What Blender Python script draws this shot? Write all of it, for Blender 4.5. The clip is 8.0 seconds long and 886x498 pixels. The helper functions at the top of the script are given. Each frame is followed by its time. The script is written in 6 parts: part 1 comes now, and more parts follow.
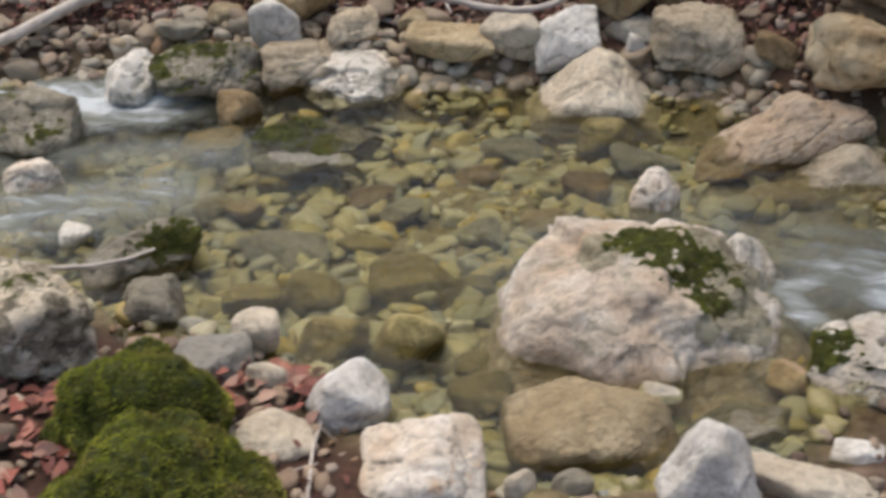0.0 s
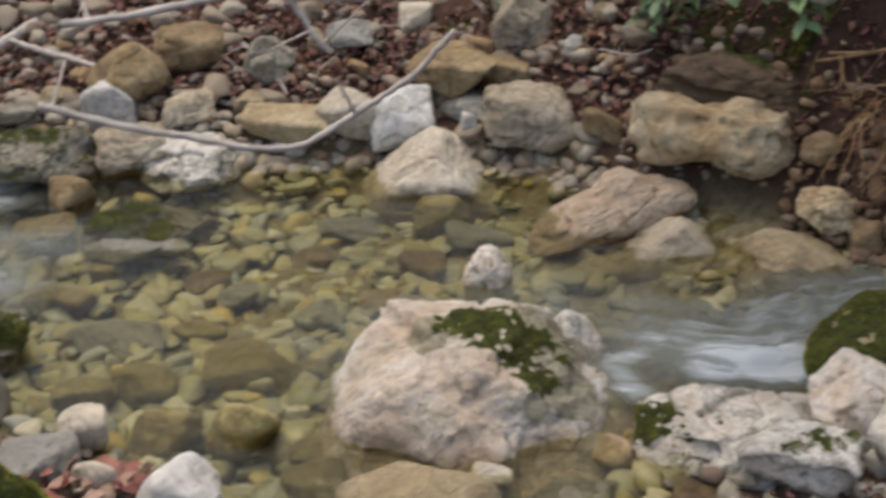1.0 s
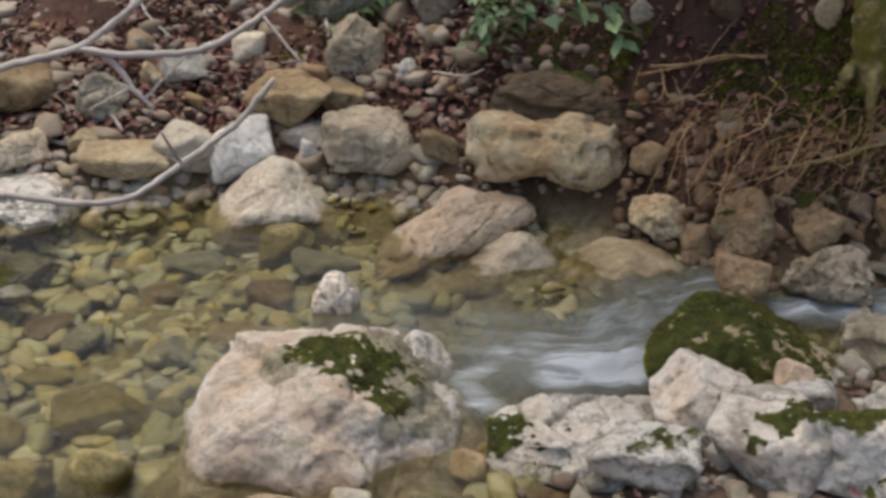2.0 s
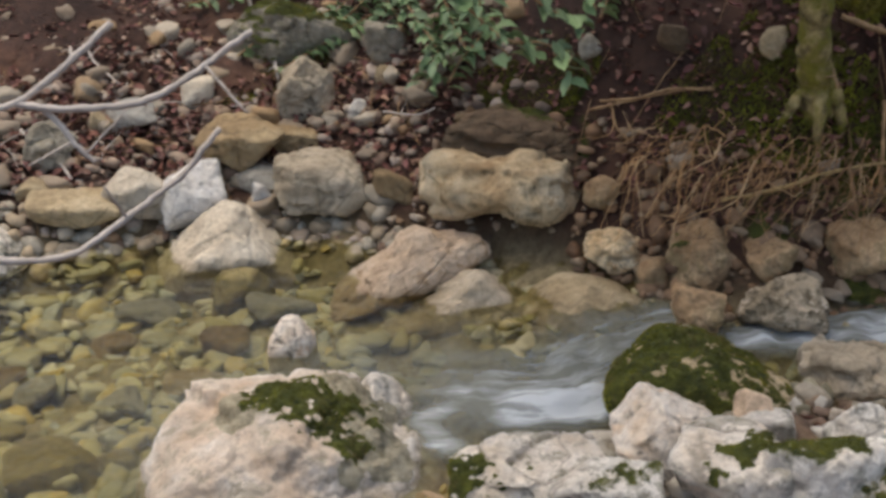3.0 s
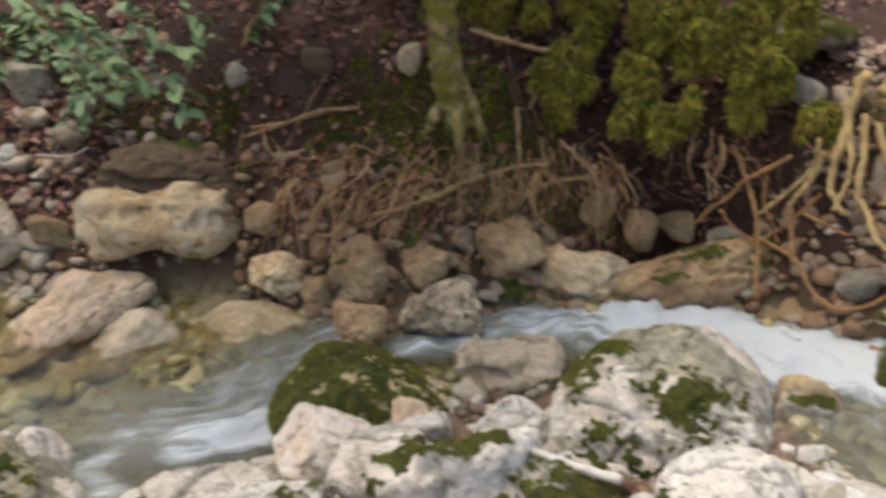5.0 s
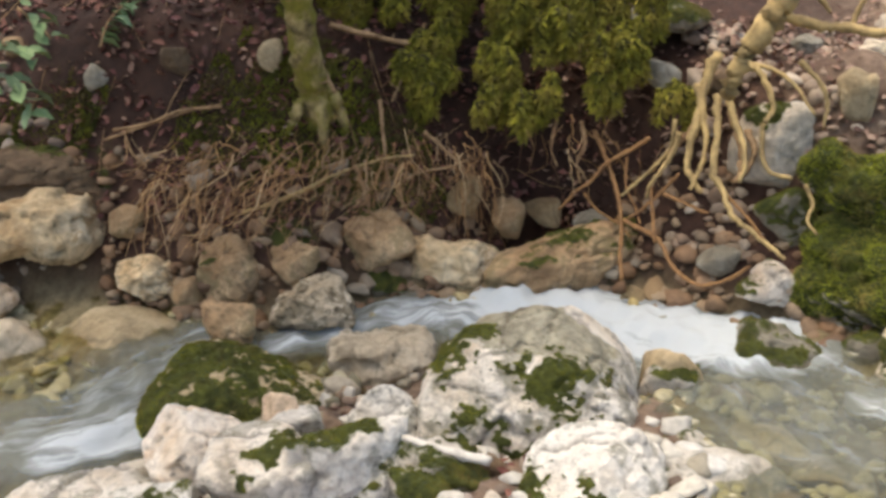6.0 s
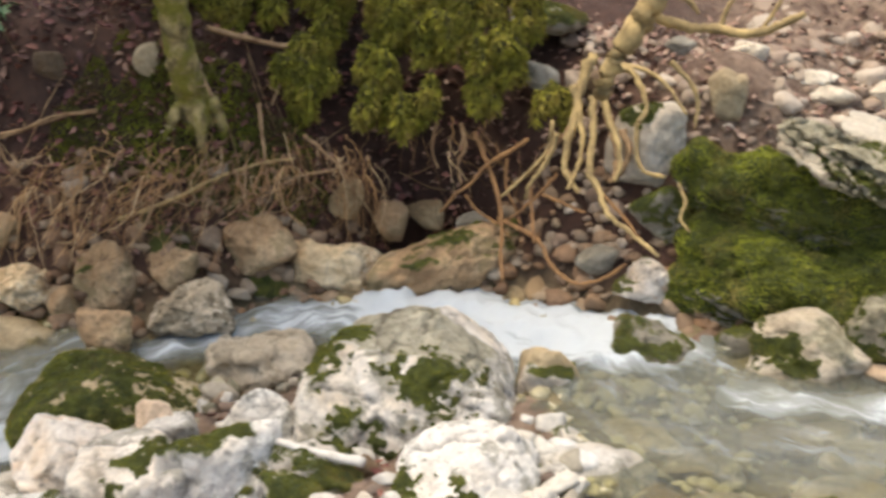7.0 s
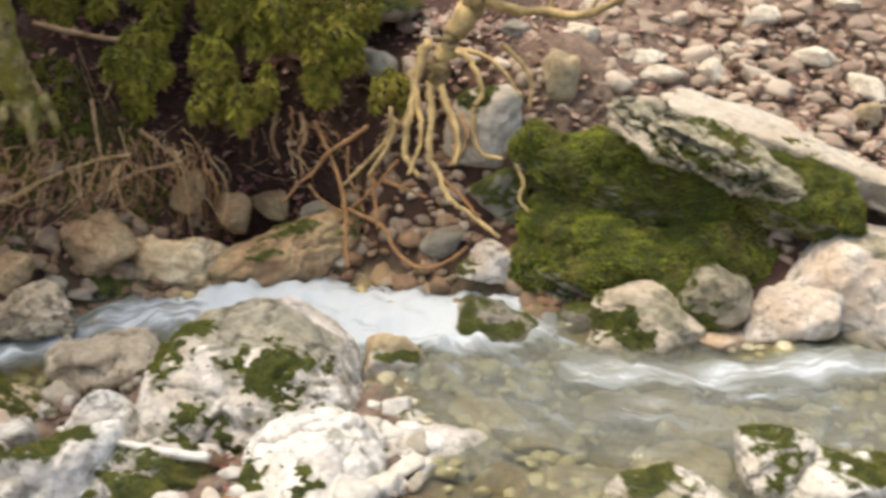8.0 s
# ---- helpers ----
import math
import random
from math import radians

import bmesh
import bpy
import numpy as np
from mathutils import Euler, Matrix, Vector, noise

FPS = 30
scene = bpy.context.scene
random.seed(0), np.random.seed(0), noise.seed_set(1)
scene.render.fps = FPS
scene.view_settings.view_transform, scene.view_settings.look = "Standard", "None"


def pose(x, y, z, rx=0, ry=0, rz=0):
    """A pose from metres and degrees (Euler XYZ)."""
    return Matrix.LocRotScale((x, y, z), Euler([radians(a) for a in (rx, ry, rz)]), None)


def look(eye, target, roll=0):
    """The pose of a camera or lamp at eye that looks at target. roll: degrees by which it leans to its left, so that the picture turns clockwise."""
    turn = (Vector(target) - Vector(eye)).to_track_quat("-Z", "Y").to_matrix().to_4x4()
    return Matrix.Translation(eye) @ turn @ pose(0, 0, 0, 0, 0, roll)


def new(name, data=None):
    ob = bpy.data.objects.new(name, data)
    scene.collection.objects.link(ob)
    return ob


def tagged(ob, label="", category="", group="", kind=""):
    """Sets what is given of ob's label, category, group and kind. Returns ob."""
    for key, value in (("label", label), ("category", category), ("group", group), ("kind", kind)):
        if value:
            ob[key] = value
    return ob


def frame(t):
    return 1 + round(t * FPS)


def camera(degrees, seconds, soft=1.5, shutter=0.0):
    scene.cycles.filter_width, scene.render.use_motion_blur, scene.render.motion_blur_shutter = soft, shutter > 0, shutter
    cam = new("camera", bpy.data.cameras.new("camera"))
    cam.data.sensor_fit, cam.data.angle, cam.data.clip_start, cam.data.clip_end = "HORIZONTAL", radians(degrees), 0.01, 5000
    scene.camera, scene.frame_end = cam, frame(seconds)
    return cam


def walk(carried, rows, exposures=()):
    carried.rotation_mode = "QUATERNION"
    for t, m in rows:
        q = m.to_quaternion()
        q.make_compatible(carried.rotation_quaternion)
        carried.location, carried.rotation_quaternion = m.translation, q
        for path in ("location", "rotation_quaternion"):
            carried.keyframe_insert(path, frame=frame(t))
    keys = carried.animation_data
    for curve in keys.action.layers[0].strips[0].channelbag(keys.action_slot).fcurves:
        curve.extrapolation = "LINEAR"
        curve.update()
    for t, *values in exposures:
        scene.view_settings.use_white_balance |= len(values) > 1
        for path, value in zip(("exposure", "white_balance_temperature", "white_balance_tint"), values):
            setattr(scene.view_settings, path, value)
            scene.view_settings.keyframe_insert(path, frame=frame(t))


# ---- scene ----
cam = camera(40.0, 8.0, soft=3.2, shutter=0.5)
PATH = [
    (0, (-0.079, -0.145, 1.783), (-0.051, 1.548, 0.717), -1.4),
    (0.3, (-0.006, -0.15, 1.784), (0.033, 1.563, 0.751), -1.6),
    (0.5, (-0.007, -0.132, 1.803), (0.088, 1.592, 0.792), -1.0),
    (1, (0.017, -0.146, 1.854), (0.265, 1.578, 0.87), 0.5),
    (1.5, (0.038, -0.173, 1.888), (0.434, 1.538, 0.932), 0.3),
    (1.7, (0.035, -0.184, 1.889), (0.474, 1.516, 0.932), 0.5),
    (2.8, (0.029, -0.16, 1.893), (0.582, 1.522, 0.963), 0.5),
    (3, (0.04, -0.164, 1.891), (0.603, 1.53, 0.99), 0.1),
    (3.5, (0.071, -0.176, 1.899), (0.729, 1.488, 1.004), 0.3),
    (4, (0.119, -0.203, 1.894), (0.848, 1.43, 0.998), 0.3),
    (4.5, (0.159, -0.219, 1.9), (0.958, 1.392, 1.025), 0.7),
    (5, (0.238, -0.278, 1.911), (1.199, 1.247, 1.043), 0.4),
    (5.2, (0.246, -0.297, 1.907), (1.257, 1.19, 1.032), 0.3),
    (6.3, (0.313, -0.355, 1.882), (1.442, 1.055, 1.023), 0.6),
    (6.5, (0.326, -0.366, 1.882), (1.478, 1.025, 1.023), 1.0),
    (7, (0.365, -0.411, 1.866), (1.581, 0.932, 1.019), 1.2),
    (7.5, (0.395, -0.459, 1.864), (1.676, 0.819, 1.012), 1.1),
    (8, (0.405, -0.468, 1.874), (1.769, 0.714, 1.012), 1.6),
]
walk(cam, [(t, look(eye, target, roll)) for t, eye, target, roll in PATH], exposures=[(0, 0.46, 6950, 7), (1.5, 0.36, 6950, 7), (3.5, 0.53, 7150, 8), (5, 0.78, 7250, 7), (6.5, 1.07, 7350, 6), (8, 1.14, 7350, 6)])

# ---------------------------------------------------------------- sky and light
SUN_UP, SUN_TURN = 74.0, -35.0
world = bpy.data.worlds.new("world")
scene.world = world
world.use_nodes = True
sky = world.node_tree.nodes.new("ShaderNodeTexSky")
sky.sky_type, sky.sun_disc = "NISHITA", False
sky.sun_elevation, sky.sun_rotation = radians(SUN_UP), radians(SUN_TURN)
sky.air_density, sky.dust_density, sky.ozone_density = 1.0, 4.0, 0.5
world.node_tree.links.new(sky.outputs["Color"], world.node_tree.nodes["Background"].inputs["Color"])
world.node_tree.nodes["Background"].inputs["Strength"].default_value = 0.15
sun = new("sun", bpy.data.lights.new("sun", "SUN"))
sun.data.energy, sun.data.angle, sun.data.color = 0.95, radians(40), (1.0, 0.95, 0.88)
sun.matrix_world = pose(0, 0, 8, 90 - SUN_UP, 0, 180 - SUN_TURN)


# ---------------------------------------------------------------- materials
class Shade:
    """A node material in the making: a few short ways to add nodes."""

    def __init__(self, name, roughness=0.8):
        self.mat = bpy.data.materials.new(name)
        self.mat.use_nodes = True
        self.tree = self.mat.node_tree
        self.main = self.tree.nodes["Principled BSDF"]
        self.main.inputs["Roughness"].default_value = roughness
        self.place = self.tree.nodes.new("ShaderNodeTexCoord").outputs["Object"]

    def put(self, socket, value):
        if isinstance(value, bpy.types.NodeSocket):
            self.tree.links.new(value, socket)
        else:
            socket.default_value = value

    def grain(self, scale, detail=4.0, rough=0.6, where=None):
        n = self.tree.nodes.new("ShaderNodeTexNoise")
        n.inputs["Scale"].default_value, n.inputs["Detail"].default_value = scale, detail
        n.inputs["Roughness"].default_value = rough
        self.put(n.inputs["Vector"], where or self.place)
        return n.outputs["Fac"]

    def cells(self, scale, feature="F1"):
        n = self.tree.nodes.new("ShaderNodeTexVoronoi")
        n.feature = feature
        n.inputs["Scale"].default_value = scale
        self.put(n.inputs["Vector"], self.place)
        return n.outputs["Distance"]

    def ramp(self, value, *stops):
        n = self.tree.nodes.new("ShaderNodeValToRGB")
        while len(n.color_ramp.elements) < len(stops):
            n.color_ramp.elements.new(0.5)
        for e, (at, c) in zip(n.color_ramp.elements, stops):
            e.position = at
            e.color = (*c, 1) if isinstance(c, tuple) else (c, c, c, 1)
        self.put(n.inputs["Fac"], value)
        return n.outputs["Color"]

    def mix(self, share, a, b, way="MIX"):
        n = self.tree.nodes.new("ShaderNodeMix")
        n.data_type, n.blend_type = "RGBA", way
        self.put(n.inputs[0], share)
        for socket, c in ((n.inputs[6], a), (n.inputs[7], b)):
            self.put(socket, (*c, 1) if isinstance(c, tuple) else c)
        return n.outputs[2]

    def maths(self, way, a, b=0.0):
        n = self.tree.nodes.new("ShaderNodeMath")
        n.operation = way
        self.put(n.inputs[0], a), self.put(n.inputs[1], b)
        return n.outputs[0]

    def held(self, name, vector=False):
        n = self.tree.nodes.new("ShaderNodeAttribute")
        n.attribute_name = name
        return n.outputs["Vector" if vector else "Fac"]

    def chance(self, island=False):
        if island:
            return self.tree.nodes.new("ShaderNodeNewGeometry").outputs["Random Per Island"]
        return self.tree.nodes.new("ShaderNodeObjectInfo").outputs["Random"]

    def relief(self, height, strength, distance=0.01):
        n = self.tree.nodes.new("ShaderNodeBump")
        n.inputs["Strength"].default_value, n.inputs["Distance"].default_value = strength, distance
        self.put(n.inputs["Height"], height)
        self.put(self.main.inputs["Normal"], n.outputs["Normal"])

    def end(self, colour, rough=None):
        self.put(self.main.inputs["Base Color"], colour)
        if rough is not None:
            self.put(self.main.inputs["Roughness"], rough)
        return self.mat


MOSS_DARK, MOSS_LIGHT = (0.035, 0.045, 0.008), (0.11, 0.12, 0.016)


def stone_material(name, light, mid, dark, patch=0.0, patch_colour=(0.2, 0.17, 0.12), patch_scale=9.0):
    """Weathered stone: mottled colour, dark seams, cracks with shade painted in, patches of lichen, moss and wet parts
    where the mesh says so.
    """
    s = Shade(name, 0.82)
    broad, fine, specks = s.grain(5.0, 5.0), s.grain(42.0, 6.0, 0.7), s.grain(120.0, 3.0, 0.6)
    colour = s.ramp(broad, (0.28, dark), (0.5, mid), (0.68, light))
    colour = s.mix(0.36, colour, s.ramp(fine, (0.3, 0.32), (0.56, 1.04)), "MULTIPLY")
    colour = s.mix(0.28, colour, s.ramp(specks, (0.34, 0.4), (0.45, 1.0)), "MULTIPLY")
    seams = s.ramp(s.cells(7.0, "DISTANCE_TO_EDGE"), (0.0, 0.35), (0.035, 1.0))
    colour = s.mix(s.ramp(s.grain(3.0), (0.5, 0.0), (0.62, 0.7)), colour, seams, "MULTIPLY")
    if patch:
        spots = s.ramp(s.grain(patch_scale, 8.0, 0.72), (0.62 - patch * 0.35, 0.0), (0.67 - patch * 0.35, 1.0))
        tint = s.mix(s.ramp(s.grain(patch_scale * 2.3, 5.0), (0.4, 0.0), (0.62, 1.0)), patch_colour, tuple(0.55 * a + 0.45 * b for a, b in zip(patch_colour, mid)))
        colour = s.mix(s.maths("MULTIPLY", spots, 0.85), colour, tint)
    old = s.mix(s.ramp(s.grain(26.0, 6.0, 0.7), (0.38, 0.0), (0.62, 1.0)), (0.16, 0.145, 0.085), (0.42, 0.38, 0.27))
    colour = s.mix(s.ramp(s.maths("ADD", s.held("film"), s.maths("MULTIPLY", s.maths("SUBTRACT", fine, 0.5), 0.6)), (0.4, 0.0), (0.62, 0.85)), colour, old)
    # Cracks darkened in the colour, as the grooves alone shade too softly.
    colour = s.mix(s.maths("MULTIPLY", s.held("seam"), 0.75), colour, (0.07, 0.055, 0.035))
    tone = s.ramp(s.chance(), (0.0, 0.82), (1.0, 1.12))
    colour = s.mix(1.0, colour, tone, "MULTIPLY")
    wet = s.held("wet")
    colour = s.mix(s.maths("MULTIPLY", wet, 0.8), colour, s.mix(1.0, colour, (0.62, 0.58, 0.5), "MULTIPLY"))
    green = s.mix(s.ramp(s.grain(30.0, 3.0), (0.35, 0.0), (0.7, 1.0)), MOSS_DARK, MOSS_LIGHT)
    growth = s.ramp(s.maths("ADD", s.held("moss"), s.maths("MULTIPLY", s.maths("SUBTRACT", fine, 0.5), 0.7)), (0.42, 0.0), (0.58, 1.0))
    colour = s.mix(growth, colour, green)
    s.relief(s.maths("ADD", fine, s.maths("MULTIPLY", s.grain(16.0, 5.0, 0.65), 1.4)), 1.0, 0.016)
    return s.end(colour, s.maths("SUBTRACT", 0.85, s.maths("MULTIPLY", wet, 0.5)))


STONE = {
    "white": stone_material("white_limestone", (0.92, 0.885, 0.825), (0.86, 0.81, 0.735), (0.68, 0.59, 0.48), 0.3, (0.23, 0.215, 0.15), 9.0),
    "chalk": stone_material("chalk_white_limestone", (0.9, 0.88, 0.85), (0.84, 0.8, 0.75), (0.66, 0.61, 0.53), 0.12, (0.5, 0.48, 0.46), 7.0),
    "cream": stone_material("cream_limestone", (0.8, 0.73, 0.61), (0.71, 0.62, 0.49), (0.54, 0.44, 0.32)),
    "pale": stone_material("pinkish_white_limestone", (0.9, 0.86, 0.8), (0.84, 0.75, 0.65), (0.66, 0.46, 0.27), 0.14, (0.56, 0.34, 0.16), 7.0),
    "rosy": stone_material("rosy_white_limestone", (0.86, 0.83, 0.79), (0.72, 0.61, 0.5), (0.6, 0.43, 0.29), 0.22, (0.4, 0.35, 0.26), 9.0),
    "pinkish": stone_material("pinkish_limestone", (0.84, 0.69, 0.53), (0.74, 0.56, 0.4), (0.5, 0.34, 0.21), 0.12, (0.42, 0.26, 0.13), 6.0),
    "tan": stone_material("tan_stone", (0.62, 0.51, 0.34), (0.49, 0.38, 0.23), (0.32, 0.23, 0.125)),
    "ochre": stone_material("ochre_stone", (0.48, 0.37, 0.22), (0.33, 0.23, 0.12), (0.17, 0.11, 0.055)),
    "gold": stone_material("golden_limestone", (0.9, 0.78, 0.57), (0.78, 0.6, 0.37), (0.46, 0.26, 0.1), 0.2, (0.36, 0.2, 0.07), 7.0),
    "grey": stone_material("grey_stone", (0.46, 0.42, 0.34), (0.33, 0.295, 0.23), (0.19, 0.16, 0.115), 0.18, (0.52, 0.48, 0.4), 14.0),
    "ash": stone_material("ash_grey_limestone", (0.66, 0.58, 0.46), (0.54, 0.45, 0.33), (0.34, 0.265, 0.18), 0.12, (0.24, 0.215, 0.16), 10.0),
    "slate": stone_material("blue_grey_stone", (0.5, 0.48, 0.43), (0.4, 0.38, 0.34), (0.28, 0.26, 0.225)),
    "olive": stone_material("algae_stained_stone", (0.5, 0.42, 0.2), (0.4, 0.325, 0.14), (0.25, 0.2, 0.08)),
    "lichen": stone_material("lichen_limestone", (0.9, 0.865, 0.8), (0.84, 0.77, 0.68), (0.64, 0.52, 0.38), 0.34, (0.23, 0.21, 0.145), 8.0),
    "pitted": stone_material("pitted_brown_limestone", (0.8, 0.7, 0.56), (0.62, 0.5, 0.35), (0.34, 0.24, 0.14), 0.38, (0.1, 0.07, 0.03), 20.0),
    "honeycomb": stone_material("honeycombed_limestone", (0.86, 0.78, 0.65), (0.78, 0.68, 0.53), (0.6, 0.49, 0.35), 0.42, (0.07, 0.055, 0.03), 13.0),
    "earthen": stone_material("earth_stained_limestone", (0.7, 0.52, 0.33), (0.5, 0.33, 0.18), (0.25, 0.135, 0.065), 0.26, (0.28, 0.22, 0.11), 9.0),
    "dirt": stone_material("earthy_stone", (0.34, 0.23, 0.14), (0.22, 0.145, 0.085), (0.11, 0.066, 0.038), 0.3, (0.1, 0.07, 0.04), 8.0),
}


def loose_material(name, *colours, rough=0.8, island=True):
    """Many small stones, leaves or blades, each with a colour of its own."""
    s = Shade(name, rough)
    pick = s.chance(island)
    n = len(colours)
    colour = s.ramp(pick, *[((i + 0.5) / n, c) for i, c in enumerate(colours)])
    colour = s.mix(0.6, colour, s.ramp(s.grain(45.0, 5.0), (0.25, 0.4), (0.7, 1.1)), "MULTIPLY")
    s.relief(s.grain(80.0, 4.0), 0.4, 0.004)
    return s.end(colour)


BED_COLOURS = ((0.31, 0.26, 0.11), (0.4, 0.35, 0.19), (0.32, 0.3, 0.19), (0.47, 0.34, 0.1), (0.36, 0.35, 0.29), (0.22, 0.19, 0.1),
               (0.52, 0.47, 0.34), (0.28, 0.24, 0.12), (0.42, 0.36, 0.2), (0.27, 0.28, 0.25), (0.36, 0.3, 0.14), (0.44, 0.4, 0.28))
RUBBLE_COLOURS = ((0.36, 0.27, 0.2), (0.16, 0.1, 0.07), (0.5, 0.42, 0.34), (0.1, 0.06, 0.045), (0.32, 0.26, 0.2), (0.28, 0.165, 0.085), (0.42, 0.34, 0.28))
SLOPE_COLOURS = ((0.46, 0.36, 0.27), (0.3, 0.21, 0.15), (0.58, 0.49, 0.39), (0.22, 0.145, 0.1), (0.42, 0.31, 0.23), (0.35, 0.27, 0.2))
POOL_COLOURS = ((0.52, 0.47, 0.31), (0.46, 0.41, 0.27), (0.6, 0.54, 0.39), (0.42, 0.37, 0.23), (0.5, 0.44, 0.29))
LITTER_COLOURS = ((0.16, 0.055, 0.042), (0.25, 0.1, 0.07), (0.09, 0.034, 0.028), (0.38, 0.22, 0.15), (0.19, 0.065, 0.06), (0.11, 0.045, 0.036))
RED_LITTER = ((0.34, 0.095, 0.07), (0.42, 0.17, 0.12), (0.17, 0.05, 0.04), (0.48, 0.31, 0.24), (0.24, 0.07, 0.05), (0.13, 0.06, 0.05))
PEBBLES = loose_material("bed_pebbles", *BED_COLOURS, rough=0.5)
PEBBLE_ONE = loose_material("bed_pebble", *BED_COLOURS, rough=0.5, island=False)
RUBBLE = loose_material("bank_rubble", *RUBBLE_COLOURS)
EARTH_RUBBLE = loose_material("earthy_rubble", (0.33, 0.21, 0.125), (0.2, 0.11, 0.06), (0.42, 0.31, 0.2), (0.13, 0.07, 0.04), (0.3, 0.225, 0.155), (0.24, 0.135, 0.07))
SLOPE = loose_material("slope_rubble", *SLOPE_COLOURS)
SLOPE_ONE = loose_material("slope_stone", *SLOPE_COLOURS, island=False)
GRAVEL = loose_material("shore_gravel", (0.36, 0.33, 0.27), (0.24, 0.2, 0.15), (0.5, 0.45, 0.37), (0.3, 0.24, 0.17), (0.42, 0.33, 0.22))
BANK_ONE = loose_material("bank_stone", (0.33, 0.26, 0.19), (0.2, 0.15, 0.105), (0.48, 0.41, 0.32), (0.27, 0.235, 0.185), (0.32, 0.21, 0.11), island=False)
POOL = loose_material("pool_pebbles", *POOL_COLOURS, rough=0.5)
WHITE_RUBBLE = loose_material("white_rubble", (0.64, 0.6, 0.53), (0.5, 0.45, 0.37), (0.7, 0.67, 0.62), (0.3, 0.26, 0.19), (0.56, 0.48, 0.39), (0.2, 0.18, 0.12))
LITTER = loose_material("dead_leaves", *LITTER_COLOURS, rough=0.7)
LITTER_PALE = loose_material("pale_dead_leaves", (0.34, 0.2, 0.14), (0.45, 0.31, 0.23), (0.22, 0.12, 0.09), (0.16, 0.08, 0.06), rough=0.7)
ROOTLET = loose_material("rootlets", (0.64, 0.38, 0.175), (0.34, 0.18, 0.075), (0.5, 0.28, 0.12), (0.16, 0.075, 0.035), (0.74, 0.52, 0.29))
LITTER_RED = loose_material("red_dead_leaves", *RED_LITTER, rough=0.6, island=False)


def moss_material(name, dark, mid, light, dead):
    """Moss: blades of slightly different greens over broad fresh, dark and withered patches."""
    s = Shade(name, 0.95)
    colour = s.ramp(s.grain(8.0, 6.0, 0.7), (0.34, dark), (0.5, mid), (0.64, light))
    colour = s.mix(s.ramp(s.grain(6.0, 6.0, 0.65), (0.48, 0.0), (0.62, 0.75)), colour, dead)
    colour = s.mix(1.0, colour, s.ramp(s.chance(True), (0.0, 0.75), (1.0, 1.25)), "MULTIPLY")
    return s.end(colour)


MOSS = moss_material("moss_blades", (0.055, 0.06, 0.01), (0.14, 0.145, 0.016), (0.3, 0.29, 0.03), (0.19, 0.13, 0.055))
MOSS_YELLOW = moss_material("hanging_moss", (0.06, 0.055, 0.009), (0.22, 0.205, 0.021), (0.52, 0.49, 0.045), (0.17, 0.11, 0.035))
# Moss brightened about 1.6 times: light put into the colour of fully covered rocks.
MOSS_LIT = moss_material("lit_green_moss", (0.09, 0.1, 0.017), (0.23, 0.25, 0.028), (0.42, 0.45, 0.048), (0.32, 0.22, 0.09))
# Core colour, far darker than the tufts that cover it.
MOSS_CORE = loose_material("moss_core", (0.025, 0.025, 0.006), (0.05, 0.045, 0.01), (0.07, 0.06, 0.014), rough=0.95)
LEAF = loose_material("green_leaves", (0.09, 0.17, 0.07), (0.13, 0.22, 0.1), (0.07, 0.13, 0.06), (0.18, 0.28, 0.14), rough=0.45)
LEAF_ONE = loose_material("green_leaf", (0.15, 0.25, 0.1), (0.25, 0.36, 0.16), (0.09, 0.15, 0.065), (0.2, 0.3, 0.15), rough=0.45, island=False)


def wood_material(name, light, dark, scale=30.0):
    s = Shade(name, 0.85)
    colour = s.ramp(s.grain(scale, 6.0, 0.7), (0.3, dark), (0.65, light))
    s.relief(s.grain(scale * 2.5, 5.0), 0.6, 0.004)
    return s.end(colour)


ROOT_PALE = wood_material("pale_root_bark", (0.56, 0.4, 0.175), (0.15, 0.105, 0.05), 17.0)
ROOT_RED = wood_material("reddish_root_bark", (0.36, 0.19, 0.075), (0.17, 0.085, 0.04))
ROOT_DULL = wood_material("dull_root_bark", (0.44, 0.28, 0.145), (0.15, 0.08, 0.04))
TWIG = wood_material("bleached_twig", (0.6, 0.54, 0.49), (0.34, 0.29, 0.25))
DRIFT = wood_material("white_driftwood", (0.68, 0.64, 0.58), (0.45, 0.41, 0.36))


def bark_material():
    s = Shade("mossy_bark", 0.9)
    bark = s.ramp(s.grain(22.0, 6.0), (0.34, (0.06, 0.042, 0.016)), (0.62, (0.46, 0.35, 0.15)))
    green = s.mix(s.grain(60.0, 3.0), (0.1, 0.095, 0.012), (0.3, 0.26, 0.035))
    s.relief(s.grain(50.0, 6.0), 0.9, 0.01)
    return s.end(s.mix(s.ramp(s.grain(14.0, 6.0, 0.7), (0.42, 0.0), (0.56, 1.0)), bark, green))


BARK = bark_material()


